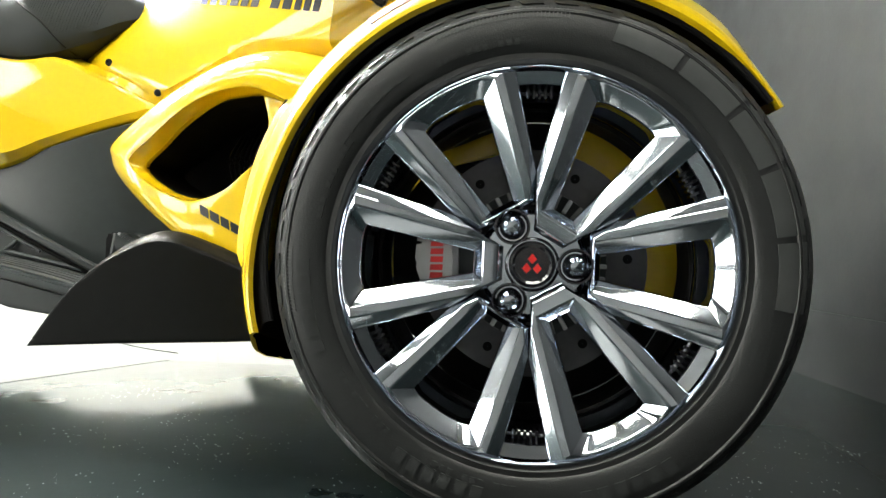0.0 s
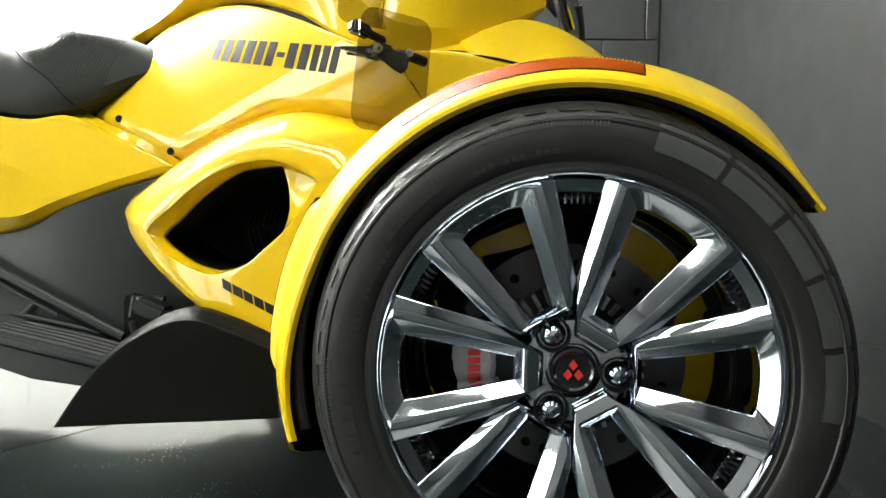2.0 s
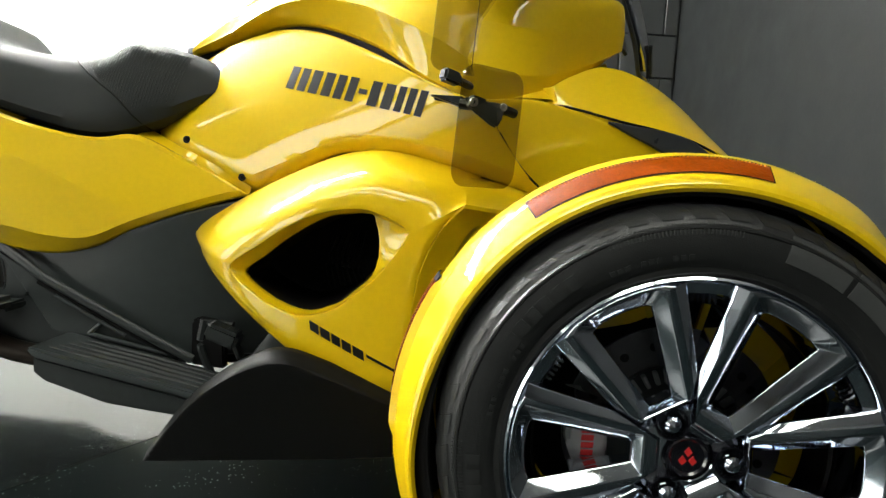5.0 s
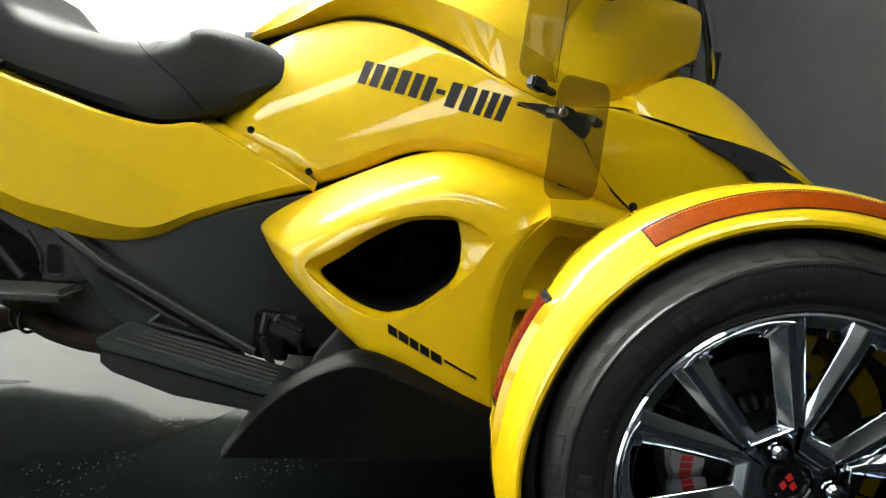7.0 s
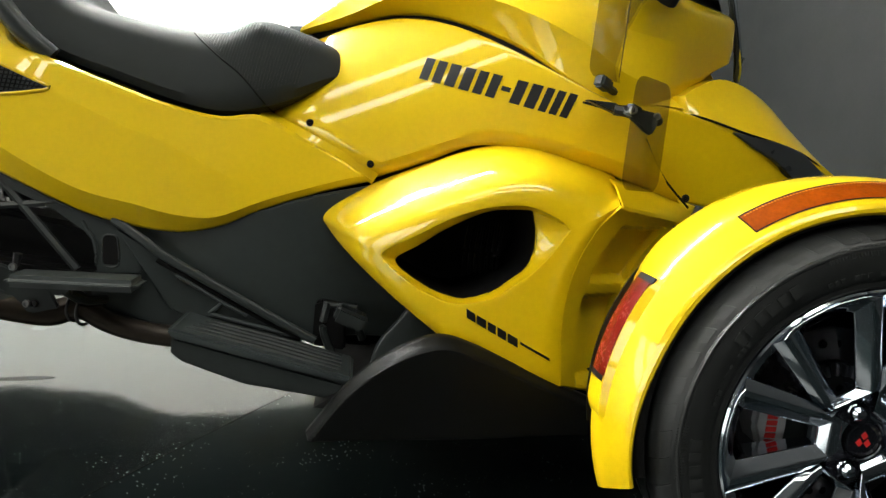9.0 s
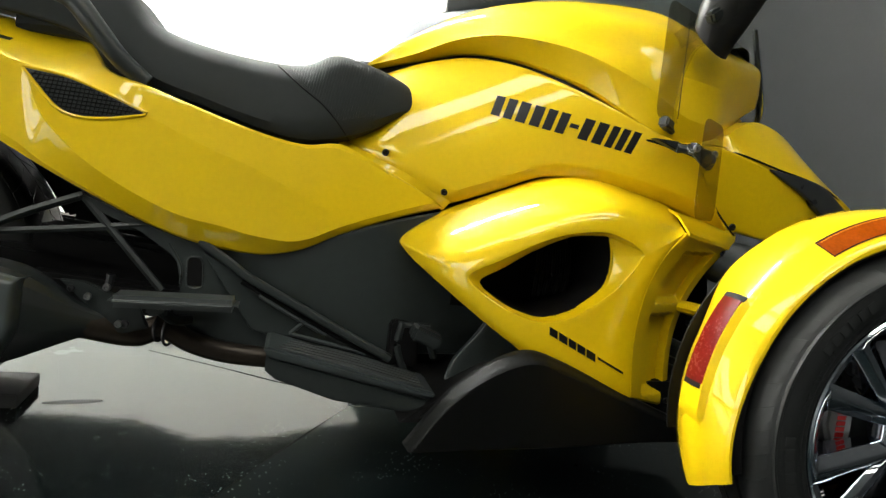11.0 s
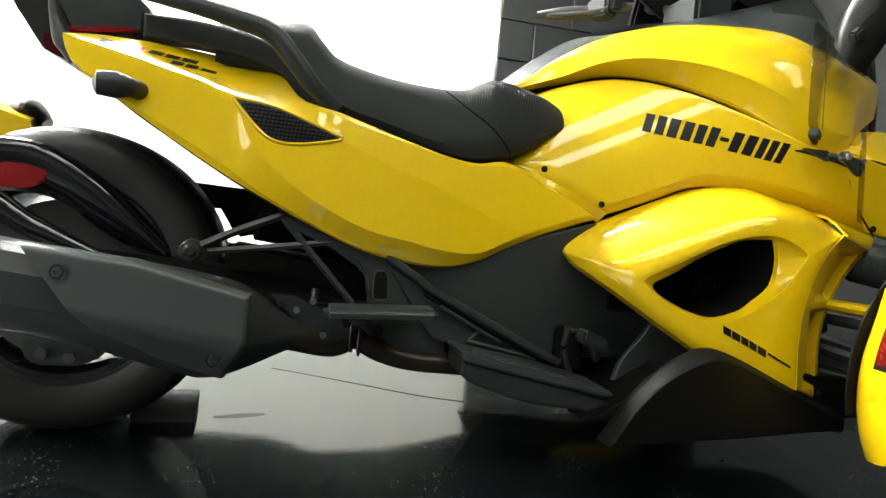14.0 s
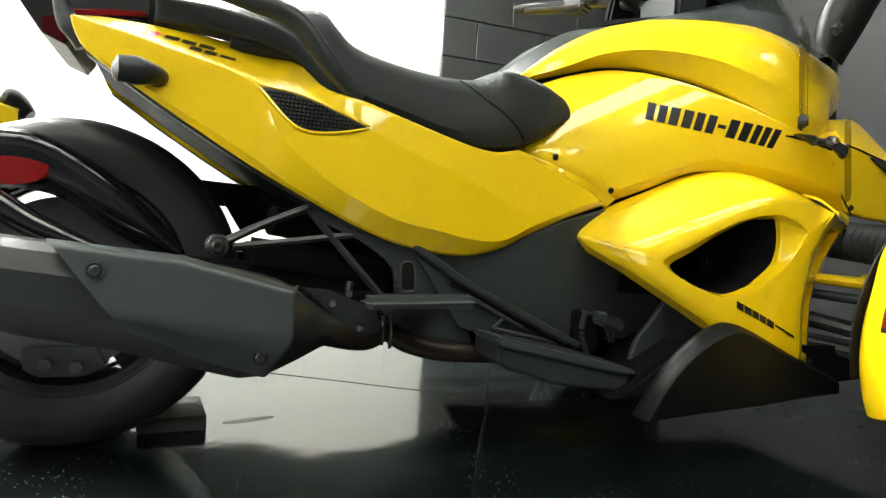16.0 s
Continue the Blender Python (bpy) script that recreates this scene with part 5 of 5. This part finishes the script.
# brake behind the wheel
brake = part("brake_disc", placed(lathe([(0.13, 0.10), (0.13, 0.106), (0.085, 0.106), (0.085, 0.10)], 72)), DISC, bike, "drilled steel brake disc")
for k in range(18):
    a = radians(20 * k + 5)
    hole = lathe([(0.0055, 0.0985), (0.0055, 0.101), (0.0005, 0.101), (0.0005, 0.0985)], 10)
    hole.transform(pose(0.108 * math.cos(a), 0, 0.108 * math.sin(a)))
    part("drilling", placed(hole), SHADED, brake)
part("disc_carrier", placed(lathe([(0.084, 0.092), (0.084, 0.108), (0.03, 0.108), (0.03, 0.092)], 48)), PLASTIC, brake)
ring = merge(*[block(0.016, 0.012, 0.005, 0.001, pose(0.075 * math.cos(radians(10 * k)), 0.087, 0.075 * math.sin(radians(10 * k)), 0, -10 * k, 0), 1) for k in range(36)])
part("sensor_ring", placed(ring), STEEL, brake, "toothed sensor ring")
cal = part("brake_caliper", placed(merge(prism([(-0.128, 0.022), (-0.085, 0.03), (-0.08, 0.0), (-0.083, -0.035), (-0.118, -0.035), (-0.13, -0.005)], 0.062, 0.12, 0.006), block(0.03, 0.04, 0.03, 0.006, pose(-0.12, 0.09, 0.035)))), SILVER, bike, "silver brake caliper with red bars")
for k in range(6):
    z = 0.018 - 0.0088 * k
    part("bar", placed(prism([(-0.111, z + 0.003), (-0.097, z + 0.0035), (-0.0975, z - 0.003), (-0.1115, z - 0.0035)], 0.0605, 0.0625, 0.0)), REDPAINT, cal, "small red bar")
part("caliper_arm", placed(prism([(-0.085, 0.03), (-0.04, 0.03), (-0.03, -0.05), (-0.083, -0.05)], 0.075, 0.11, 0.005)), PLASTIC, cal)
part("knuckle_cover", placed(lathe([(0.168, 0.125), (0.168, 0.135), (0.128, 0.135), (0.128, 0.125)], 40, -18, 78)), YELLOW, bike, "yellow inner wheel bracket")
part("knuckle_arm", placed(prism([(-0.11, 0.11), (-0.05, 0.125), (-0.02, 0.14), (-0.05, 0.155), (-0.12, 0.125)], 0.13, 0.14, 0.002)), YELLOW, bike)
# near-black disc added to keep the space behind the wheel dark
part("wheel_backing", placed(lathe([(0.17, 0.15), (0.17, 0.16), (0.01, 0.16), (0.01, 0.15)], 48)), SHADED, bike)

# ---- front fender ----
FSEC = [(0.2925, 0.0235), (0.2945, 0.0213), (0.299, 0.0220), (0.3048, 0.0262), (0.3058, 0.0275), (0.3128, 0.0375), (0.3195, 0.0470), (0.325, 0.0560), (0.330, 0.064), (0.334, 0.075), (0.336, 0.1), (0.336, 0.13), (0.333, 0.165), (0.326, 0.182), (0.314, 0.188)]


def fender_point(a, r, y):
    return (r * math.cos(radians(a)), y, r * math.sin(radians(a)))


def fender_rings(a0, a1, n):
    rings = []
    for a in np.linspace(a0, a1, n):
        slope = 70 * smooth(150, 197, a)
        taper = 1 - 0.45 * smooth(62, 36, a)
        shrink, flare = 0.3 * smooth(138, 162, a), 0.0135 * smooth(158, 196, a)
        outer = [(0.2925 + (r - 0.2925) * taper - shrink * max(0.0, y - 0.1) + flare * max(0.0, 1 - (r - 0.2925) / 0.04), y + 0.010 * smooth(60, 36, a) * (0.19 - y) / 0.19) for r, y in FSEC]
        inner = [(r - 0.002, y + 0.003) for r, y in outer]
        rings.append([fender_point(a + slope * (y - 0.03), r, y) for r, y in outer + inner[::-1]])
    return rings


fender = part("front_fender", placed(skin(fender_rings(35, 197, 92))), YELLOW, bike, "yellow front mudguard", 22)
INNER = [(r + 0.003, y + 0.0065) for r, y in FSEC]
liner = []
for a in np.linspace(37, 195, 80):
    slope = 70 * smooth(150, 197, a)
    taper = 1 - 0.45 * smooth(62, 36, a)
    shrink = 0.3 * smooth(138, 162, a)
    liner.append([fender_point(a + slope * (y - 0.03), 0.2925 + (r - 0.2925) * taper - d - shrink * max(0.0, y - 0.1), y) for d in (0.0075, 0.010) for r, y in (INNER if d < 0.008 else INNER[::-1])])
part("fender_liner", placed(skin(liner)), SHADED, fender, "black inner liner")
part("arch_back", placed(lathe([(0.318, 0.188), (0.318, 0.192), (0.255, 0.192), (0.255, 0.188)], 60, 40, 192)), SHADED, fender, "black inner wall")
# amber marker in the outer shoulder
P = []
for a in np.linspace(78, 126, 50):
    P.append([fender_point(a, r, y) for r, y in ((0.3122, 0.0352), (0.3160, 0.0404), (0.3201, 0.0462), (0.3256, 0.0550), (0.3294, 0.0612))])
part("amber_marker", placed(grid_solid(np.array(P), 0.004)), AMBER, fender, "long amber side marker")
beads = []
for a in np.linspace(79, 125, 64):
    for r, y in ((0.3284, 0.0596),):
        bm = block(0.0022, 0.0013, 0.0013, 0.0004, seg=1)
        bm.transform(Matrix.Translation(fender_point(a, r + 0.0006, y - 0.0005)))
        beads.append(bm)
part("prism_beads", placed(merge(*beads)), AMBER_PRISM, fender, "bright moulded prism beads")["kind"] = "stuff"
P = []
for a in np.linspace(77.7, 126.3, 50):
    P.append([fender_point(a, r, y) for r, y in ((0.3107, 0.0334), (0.3155, 0.0404), (0.3198, 0.0466), (0.3253, 0.0556), (0.3304, 0.0632))])
part("marker_bezel", placed(grid_solid(np.array(P), 0.003)), SHADED, fender)
# bulge at the rear of the fender with a red reflector
P = []
for a in np.linspace(146, 186, 30):
    e = min(smooth(146, 151, a), smooth(186, 180, a))
    P.append([fender_point(a, 0.3285 + 0.0125 * e * w, y) for y, w in ((0.060, -0.1), (0.068, 0.75), (0.1, 0.9), (0.118, 0.8), (0.126, -0.6))])
part("fender_bulge", placed(grid_solid(np.array(P), 0.01, (0.6, 0, 0))), YELLOW, fender)
P = []
for a in np.linspace(150, 173, 20):
    P.append([fender_point(a, r, y) for r, y in ((0.3388, 0.0695), (0.3408, 0.08), (0.3418, 0.095), (0.3412, 0.112))])
Q = []
for a in np.linspace(148.6, 174.4, 20):
    Q.append([fender_point(a, r, y) for r, y in ((0.3368, 0.0675), (0.3402, 0.08), (0.3412, 0.095), (0.3402, 0.1145))])
part("reflector_bezel", placed(grid_solid(np.array(Q), 0.004, (0.6, 0, 0))), SHADED, fender, "thin black bezel")
part("red_reflector", placed(grid_solid(np.array(P), 0.004, (0.6, 0, 0))), DEEP_RED, fender, "slim red reflector")

# ---- suspension between wheel and body ----
boot = [(0.036 + (0.010 if k % 2 else 0.0), 0.009 * k) for k in range(22)]
part("boot", placed(lathe(boot + [(0.02, 0.19), (0.02, 0.0)], 24), pose(-0.015, 0.93, 0.462, 6, 0, 4)), PLASTIC, bike, "ribbed black rubber boot")
part("upper_arm", merge(tube([(-0.15, 1.1, 0.39), (-0.09, 0.99, 0.386), (-0.04, 0.9, 0.385)], [0.012, 0.014, 0.016], 10, 16, 1.6), tube([(0.1, 1.12, 0.39), (0.04, 1.0, 0.387), (-0.03, 0.9, 0.385)], [0.012, 0.016, 0.02], 10, 16, 1.6)), YELLOW, bike, "yellow suspension arm")
part("lower_arm", merge(tube([(-0.12, 1.15, 0.3), (-0.03, 1.0, 0.27), (0.03, 0.88, 0.24)], 0.018, 10, 14, 1.4), tube([(-0.1, 1.15, 0.24), (0.0, 1.0, 0.22), (0.05, 0.88, 0.2)], 0.018, 10, 14, 1.4), tube([(-0.06, 1.15, 0.35), (0.03, 1.0, 0.34), (0.06, 0.88, 0.33)], 0.012, 10, 14)), PLASTIC, bike, "black suspension arms")
part("belly_pan", prism([(-0.66, 0.13), (-0.4, 0.14), (-0.1, 0.15), (0.2, 0.17), (0.2, 0.22), (-0.1, 0.24), (-0.5, 0.24)], 1.06, 1.6, 0.01), SHADED, bike)

# ---- wind deflectors ----
def pane(edge_a, edge_b, z0, z1, material, name, label, cut=0.04, thick=0.003):
    """An upright clear sheet between two plan points with rounded corners."""
    a, b = np.array(edge_a), np.array(edge_b)
    w, h = np.linalg.norm(b - a), z1 - z0
    c = min(cut, w / 2.01, h / 2.01)
    loop = []
    for cx, cz, s in ((c, c, 180), (w - c, c, 270), (w - c, h - c, 0), (c, h - c, 90)):
        for k in range(6):
            t = radians(s + 18 * k)
            loop.append((cx + c * math.cos(t), cz + c * math.sin(t)))
    d = (b - a) / w
    n = np.array((-d[1], d[0]))
    rings = [[(*(a + d * u + n * off + np.array((0.06, 0.14)) * v), z0 + v) for u, v in loop] for off in (0, thick)]
    ob = part(name, skin(rings), material, bike, label)
    ob.visible_shadow = False
    return ob


up_pane = pane((-0.264, 1.03), (-0.122, 1.126), 0.735, 0.955, SMOKE, "wind_deflector", "smoked acrylic wind deflector", 0.02)
low_pane = pane((-0.222, 0.93), (-0.128, 1.015), 0.558, 0.735, SMOKE, "wind_deflector", "smoked acrylic wind deflector", 0.025)
ledge = part("deflector_wing", loft([[(-0.286, 1.165, 0.856), (-0.22, 1.155, 0.895), (-0.145, 1.14, 0.956)], [(-0.28, 1.15, 0.848), (-0.205, 1.125, 0.875), (-0.125, 1.11, 0.93)]], 24, 6, 0.003, (0, 0, -1)), ACRYLIC, bike, "clear acrylic deflector wing")
ledge.visible_shadow = False
part("fold", tube([(-0.2, 1.068, 0.742), (-0.188, 1.096, 0.95)], 0.0008, 6, 8), SHADED, up_pane)
part("clamp", merge(block(0.035, 0.02, 0.02, 0.004, pose(-0.232, 1.05, 0.727, 0, 10, 40)), tube([(-0.232, 1.05, 0.727), (-0.2, 1.085, 0.72), (-0.17, 1.11, 0.715)], 0.007, 8, 8)), PLASTIC, up_pane)
part("clamp", merge(block(0.03, 0.02, 0.02, 0.004, pose(-0.19, 1.01, 0.683, 0, 10, 30)), tube([(-0.215, 1.03, 0.684), (-0.16, 1.02, 0.68), (-0.13, 1.045, 0.676)], 0.008, 8, 8), prism([(-0.21, 0.692), (-0.15, 0.676), (-0.15, 0.664), (-0.158, 0.648), (-0.166, 0.65), (-0.2, 0.675)], 1.0, 1.012, 0.003), prism([(-0.262, 0.696), (-0.21, 0.696), (-0.2, 0.676)], 1.03, 1.05, 0.002)), PLASTIC, low_pane)
part("screw", peg_bolt(-0.195, 0.999, 0.684, 0.007, 0.005), STEEL, low_pane)
part("screw", peg_bolt(-0.15, 1.01, 0.68, 0.006, 0.005), STEEL, low_pane)

# ---- mirror and front trim ----
mirror = part("mirror", skin([[(x + dx * s, y + dy * s, z + dz * s) for dx, dy, dz in [(math.cos(a) * 0.7, 0.5 * math.sin(a), 0.6 * math.sin(a) - 0.3 * math.cos(a)) for a in np.linspace(0, 2 * math.pi, 16, endpoint=False)]]
                              for x, y, z, s in ((-0.155, 1.07, 0.885, 0.012), (-0.155, 1.068, 0.893, 0.05), (-0.15, 1.062, 0.925, 0.057), (-0.138, 1.056, 0.955, 0.06), (-0.118, 1.05, 1.0, 0.062), (-0.095, 1.044, 1.05, 0.064), (-0.07, 1.038, 1.11, 0.062), (-0.06, 1.035, 1.15, 0.045), (-0.057, 1.034, 1.165, 0.008))]), DECAL, bike, "black mirror housing on a short stalk")
part("clamp_plate", block(0.07, 0.004, 0.04, 0.0015, pose(-0.165, 1.015, 0.94, 0, -38, 15)), ACRYLIC, mirror, "clear acrylic clamp plate")
part("mirror_mount", block(0.035, 0.02, 0.022, 0.005, pose(-0.18, 1.03, 0.928, 0, -35, 20)), PLASTIC, mirror)
part("headlamp_trim", loft([[(-0.08, 1.17, 0.905), (0.0, 1.19, 0.93), (0.04, 1.22, 0.91), (0.075, 1.26, 0.84)], [(-0.06, 1.25, 0.99), (0.02, 1.27, 0.97), (0.07, 1.29, 0.92), (0.1, 1.3, 0.83)]], 20, 8, 0.02), PLASTIC, bike, "black headlamp surround")
lamp_body = part("headlamp", loft([[(0.04, 1.22, 0.98), (0.072, 1.232, 0.9), (0.1, 1.25, 0.84), (0.118, 1.27, 0.79)], [(0.085, 1.28, 1.0), (0.115, 1.29, 0.92), (0.142, 1.31, 0.85), (0.155, 1.34, 0.79)]], 24, 8, 0.01), LENS, bike, "dark glossy headlamp lens")
part("lens_rim", tube([(0.038, 1.216, 0.98), (0.07, 1.228, 0.9), (0.098, 1.246, 0.84), (0.116, 1.266, 0.787), (0.155, 1.338, 0.786), (0.144, 1.306, 0.85)], 0.004, 8, 40), PLASTIC, lamp_body)
part("lens_chrome", tube([(0.062, 1.236, 0.96), (0.09, 1.245, 0.89), (0.116, 1.262, 0.83), (0.13, 1.285, 0.8)], 0.005, 8, 24), CHROME, lamp_body, "bright chrome reflector strip")

# ---- handlebars and instruments ----
bars = part("handlebar", merge(tube([(-0.45, 1.72, 1.12), (-0.36, 1.66, 1.13), (-0.3, 1.55, 1.1), (-0.28, 1.46, 1.08), (-0.3, 1.37, 1.1), (-0.36, 1.26, 1.13)], 0.014, 12, 30), block(0.1, 0.16, 0.09, 0.01, pose(-0.27, 1.46, 1.06))), PLASTIC, bike, "black handlebar")
part("grip", tube([(-0.575, 1.80, 1.112), (-0.52, 1.765, 1.116), (-0.45, 1.72, 1.12)], [0.012, 0.019, 0.018], 14, 12), RUBBER, bars, "black rubber grip")
part("switch_block", merge(block(0.06, 0.07, 0.05, 0.008, pose(-0.42, 1.70, 1.125, 0, 0, 30)), block(0.03, 0.03, 0.07, 0.005, pose(-0.4, 1.66, 1.15))), PLASTIC, bars)
part("lever", tube([(-0.42, 1.66, 1.12), (-0.47, 1.70, 1.11), (-0.54, 1.75, 1.105), (-0.56, 1.76, 1.10)], 0.006, 8, 16), DISC, bars)
part("brake_reservoir", merge(block(0.07, 0.05, 0.05, 0.006, pose(-0.36, 1.6, 1.17)), block(0.12, 0.02, 0.12, 0.004, pose(-0.33, 1.56, 1.16, 0, 30, 0))), SHADED, bars)
part("instrument_pod", merge(block(0.16, 0.22, 0.13, 0.02, pose(-0.13, 1.5, 1.12, 0, 20, 0)), block(0.2, 0.03, 0.2, 0.008, pose(-0.26, 1.62, 1.13, 0, 10, 0))), SHADED, bike, "black instrument pod")
ws = part("windscreen", loft([[(-0.14, 1.33, 1.06), (-0.02, 1.3, 1.05), (0.06, 1.38, 1.03)], [(-0.24, 1.38, 1.24), (-0.14, 1.34, 1.26), (-0.08, 1.46, 1.28)]], 16, 8, 0.003, (0, 1, 0)), ACRYLIC, bike, "low smoked windscreen")
ws.visible_shadow = False

# ---- rear wheel ----
REAR = pose(-1.655, 1.318, 0.302)
rear = part("rear_wheel", placed(lathe([(0.2, 0.02), (0.2, 0.2), (0.183, 0.2), (0.178, 0.12), (0.18, 0.035), (0.187, 0.02)], 96), REAR), GLOSS, bike, "black rear wheel")
for k in range(5):
    a = radians(72 * k + 20)
    d, n = np.array((math.cos(a), math.sin(a))), np.array((-math.sin(a), math.cos(a)))
    rings = [[(*(d * r + n * s),) for s in (-w, w)] for r, w in ((0.04, 0.025), (0.1, 0.018), (0.185, 0.03))]
    out = [rings[i][0] for i in range(3)] + [rings[i][1] for i in (2, 1, 0)]
    part("spoke", placed(prism([(x, z) for x, z in out], 0.07, 0.1, 0.005), REAR), GLOSS, rear)
part("hub", placed(lathe([(0.06, 0.03), (0.06, 0.16), (0.001, 0.16), (0.001, 0.03)], 32), REAR), SHADED, rear)
part("brake_disc", placed(lathe([(0.158, 0.03), (0.158, 0.036), (0.08, 0.036), (0.08, 0.03)], 56), REAR), RUBBER_MARK, rear, "worn steel brake disc")
part("tyre", placed(lathe([(0.2, 0.02), (0.207, 0.006), (0.225, 0.0), (0.25, -0.004), (0.27, 0.0), (0.285, 0.008), (0.296, 0.022), (0.3005, 0.04), (0.302, 0.07), (0.3025, 0.11), (0.302, 0.15), (0.3005, 0.18), (0.294, 0.2), (0.27, 0.22), (0.23, 0.222), (0.2, 0.2)], 128), REAR), RUBBER, rear, "wide black rear tyre")
def raised(P, depth):
    """A patch on a round tyre with its sides drawn in towards the axle."""
    bm = grid_solid(P, 0.0)
    bm.verts.ensure_lookup_table()
    n = P.shape[0] * P.shape[1]
    for v in bm.verts[n:]:
        q = math.hypot(v.co.x, v.co.z)
        v.co.x *= 1 - depth / q
        v.co.z *= 1 - depth / q
    return bm


REAR_R = lambda y: float(np.interp(y, [0.0, 0.008, 0.022, 0.04, 0.07, 0.11, 0.15, 0.18, 0.2, 0.22], [0.27, 0.285, 0.296, 0.3005, 0.302, 0.3025, 0.302, 0.3005, 0.294, 0.27]))
sip = []
for k in range(44):
    for y0, y1, lean in ((0.012, 0.05, 3.0), (0.055, 0.104, 5.5), (0.116, 0.165, -5.5), (0.17, 0.208, -3.0)):
        P = np.zeros((3, 5, 3))
        for i in range(3):
            for j in range(5):
                y = y0 + (y1 - y0) * j / 4
                t = radians(360 / 44 * k + 6.3 * i / 2 + lean * j / 4 + (4 if 0.052 < y0 < 0.168 else 0))
                r = REAR_R(y) + 0.0011
                P[i, j] = (r * math.cos(t), y, r * math.sin(t))
        sip.append(raised(P, 0.012))
part("tread", placed(merge(*sip), REAR), RUBBER, rear, "directional tread blocks")["kind"] = "stuff"
for x, z in ((-1.682, 0.157), (-1.632, 0.152)):
    bm = lathe([(0.012, 0.0), (0.012, 0.014), (0.0005, 0.014), (0.0005, 0.0)], 6)
    bm.transform(pose(x, 1.318, z))
    part("nut", bm, DISC, rear, "steel hexagon nut", 20)
part("caliper", prism([(-1.72, 0.19), (-1.6, 0.19), (-1.58, 0.15), (-1.62, 0.13), (-1.7, 0.13), (-1.725, 0.15)], 1.34, 1.4, 0.006), PLASTIC, rear)

# ---- rear fender and reflector ----
hug = part("rear_fender", loft([
    [(-1.959, 1.361, 0.563), (-1.843, 1.361, 0.569), (-1.775, 1.361, 0.571), (-1.698, 1.361, 0.568), (-1.601, 1.361, 0.519), (-1.529, 1.361, 0.455), (-1.456, 1.361, 0.383)],
    [(-1.959, 1.317, 0.562), (-1.843, 1.314, 0.567), (-1.775, 1.313, 0.569), (-1.698, 1.313, 0.563), (-1.606, 1.315, 0.514), (-1.533, 1.320, 0.449), (-1.461, 1.327, 0.378)],
    [(-1.959, 1.298, 0.543), (-1.843, 1.296, 0.547), (-1.775, 1.295, 0.549), (-1.703, 1.295, 0.544), (-1.619, 1.299, 0.497), (-1.548, 1.305, 0.435), (-1.471, 1.314, 0.369)],
    [(-1.959, 1.305, 0.489), (-1.843, 1.305, 0.496), (-1.775, 1.305, 0.501), (-1.717, 1.305, 0.501), (-1.650, 1.307, 0.472), (-1.572, 1.313, 0.417), (-1.480, 1.322, 0.359)],
    [(-1.959, 1.327, 0.451), (-1.843, 1.327, 0.458), (-1.775, 1.327, 0.465), (-1.727, 1.327, 0.468), (-1.664, 1.328, 0.453), (-1.587, 1.332, 0.402), (-1.485, 1.337, 0.349)]], 60, 24, 0.008), GLOSS, bike, "gloss black rear fender")
part("fender_stay", tube([(-1.959, 1.283, 0.543), (-1.843, 1.283, 0.480), (-1.768, 1.283, 0.446), (-1.700, 1.285, 0.405), (-1.582, 1.288, 0.356)], [0.028, 0.027, 0.025, 0.022, 0.012], 16, 40, 0.9), GLOSS, hug)
oval = [(-1.735 + 0.054 * math.cos(t), 0.499 + 0.0255 * math.sin(t) + 0.006 * math.cos(t)) for t in np.linspace(0, 2 * math.pi, 28, endpoint=False)]
part("red_reflector", prism(oval, 1.299, 1.315, 0.004), RED, hug, "oval red reflector")
part("fender_cap", loft([[(-2.0, 1.40, 0.62), (-1.9, 1.40, 0.625), (-1.83, 1.41, 0.628), (-1.76, 1.42, 0.612)], [(-2.0, 1.5, 0.66), (-1.9, 1.5, 0.655), (-1.83, 1.5, 0.645), (-1.77, 1.5, 0.625)], [(-2.0, 1.62, 0.64), (-1.9, 1.62, 0.64), (-1.83, 1.62, 0.635), (-1.77, 1.61, 0.615)]], 24, 14, 0.05, (0, 0, -1)), YELLOW, hug, "yellow rear fender cap")
part("cap_end", tube([(-1.83, 1.5, 0.63), (-1.79, 1.5, 0.635), (-1.755, 1.5, 0.612)], [0.012, 0.03, 0.014], 14, 12, 2.0), PLASTIC, hug, "black cap end")

# ---- timber plank by the rear tyre ----
plank = tagged(part("timber_chock", block(0.13, 0.16, 0.03, 0.002, pose(-1.47, 1.484, 0.0152, 0, 0, 4)), WOOD), "short grey timber chock in front of the rear tyre", "timber chock")


# ---- the body's other half ----
OTHER = Matrix.Translation((0, 2 * YC, 0)) @ Matrix.Diagonal((1, -1, 1, 1))


def other_half(ob, parent, m):
    twin = new(ob.name.split(".")[0], ob.data)
    twin.parent = parent
    twin.matrix_basis = m
    if "label" in ob:
        twin["label"] = ob["label"]
    if "kind" in ob:
        twin["kind"] = ob["kind"]
    for c in ob.children:
        other_half(c, twin, Matrix())


TWINS = {"side_panel", "tail_panel", "front_cowl", "dash_cover", "nose_hood", "nose_side", "nose_recess", "intake_scoop", "engine_cover", "front_wheel", "tyre", "brake_disc", "upper_arm", "lower_arm", "wheel_backing", "splash_guard"}
part("front_fender", placed(skin(fender_rings(36.5, 140, 60)), OTHER @ HUB), YELLOW, bike, "yellow front mudguard", 50)
for ob in list(bike.children):
    if ob.name in TWINS:
        other_half(ob, bike, OTHER)
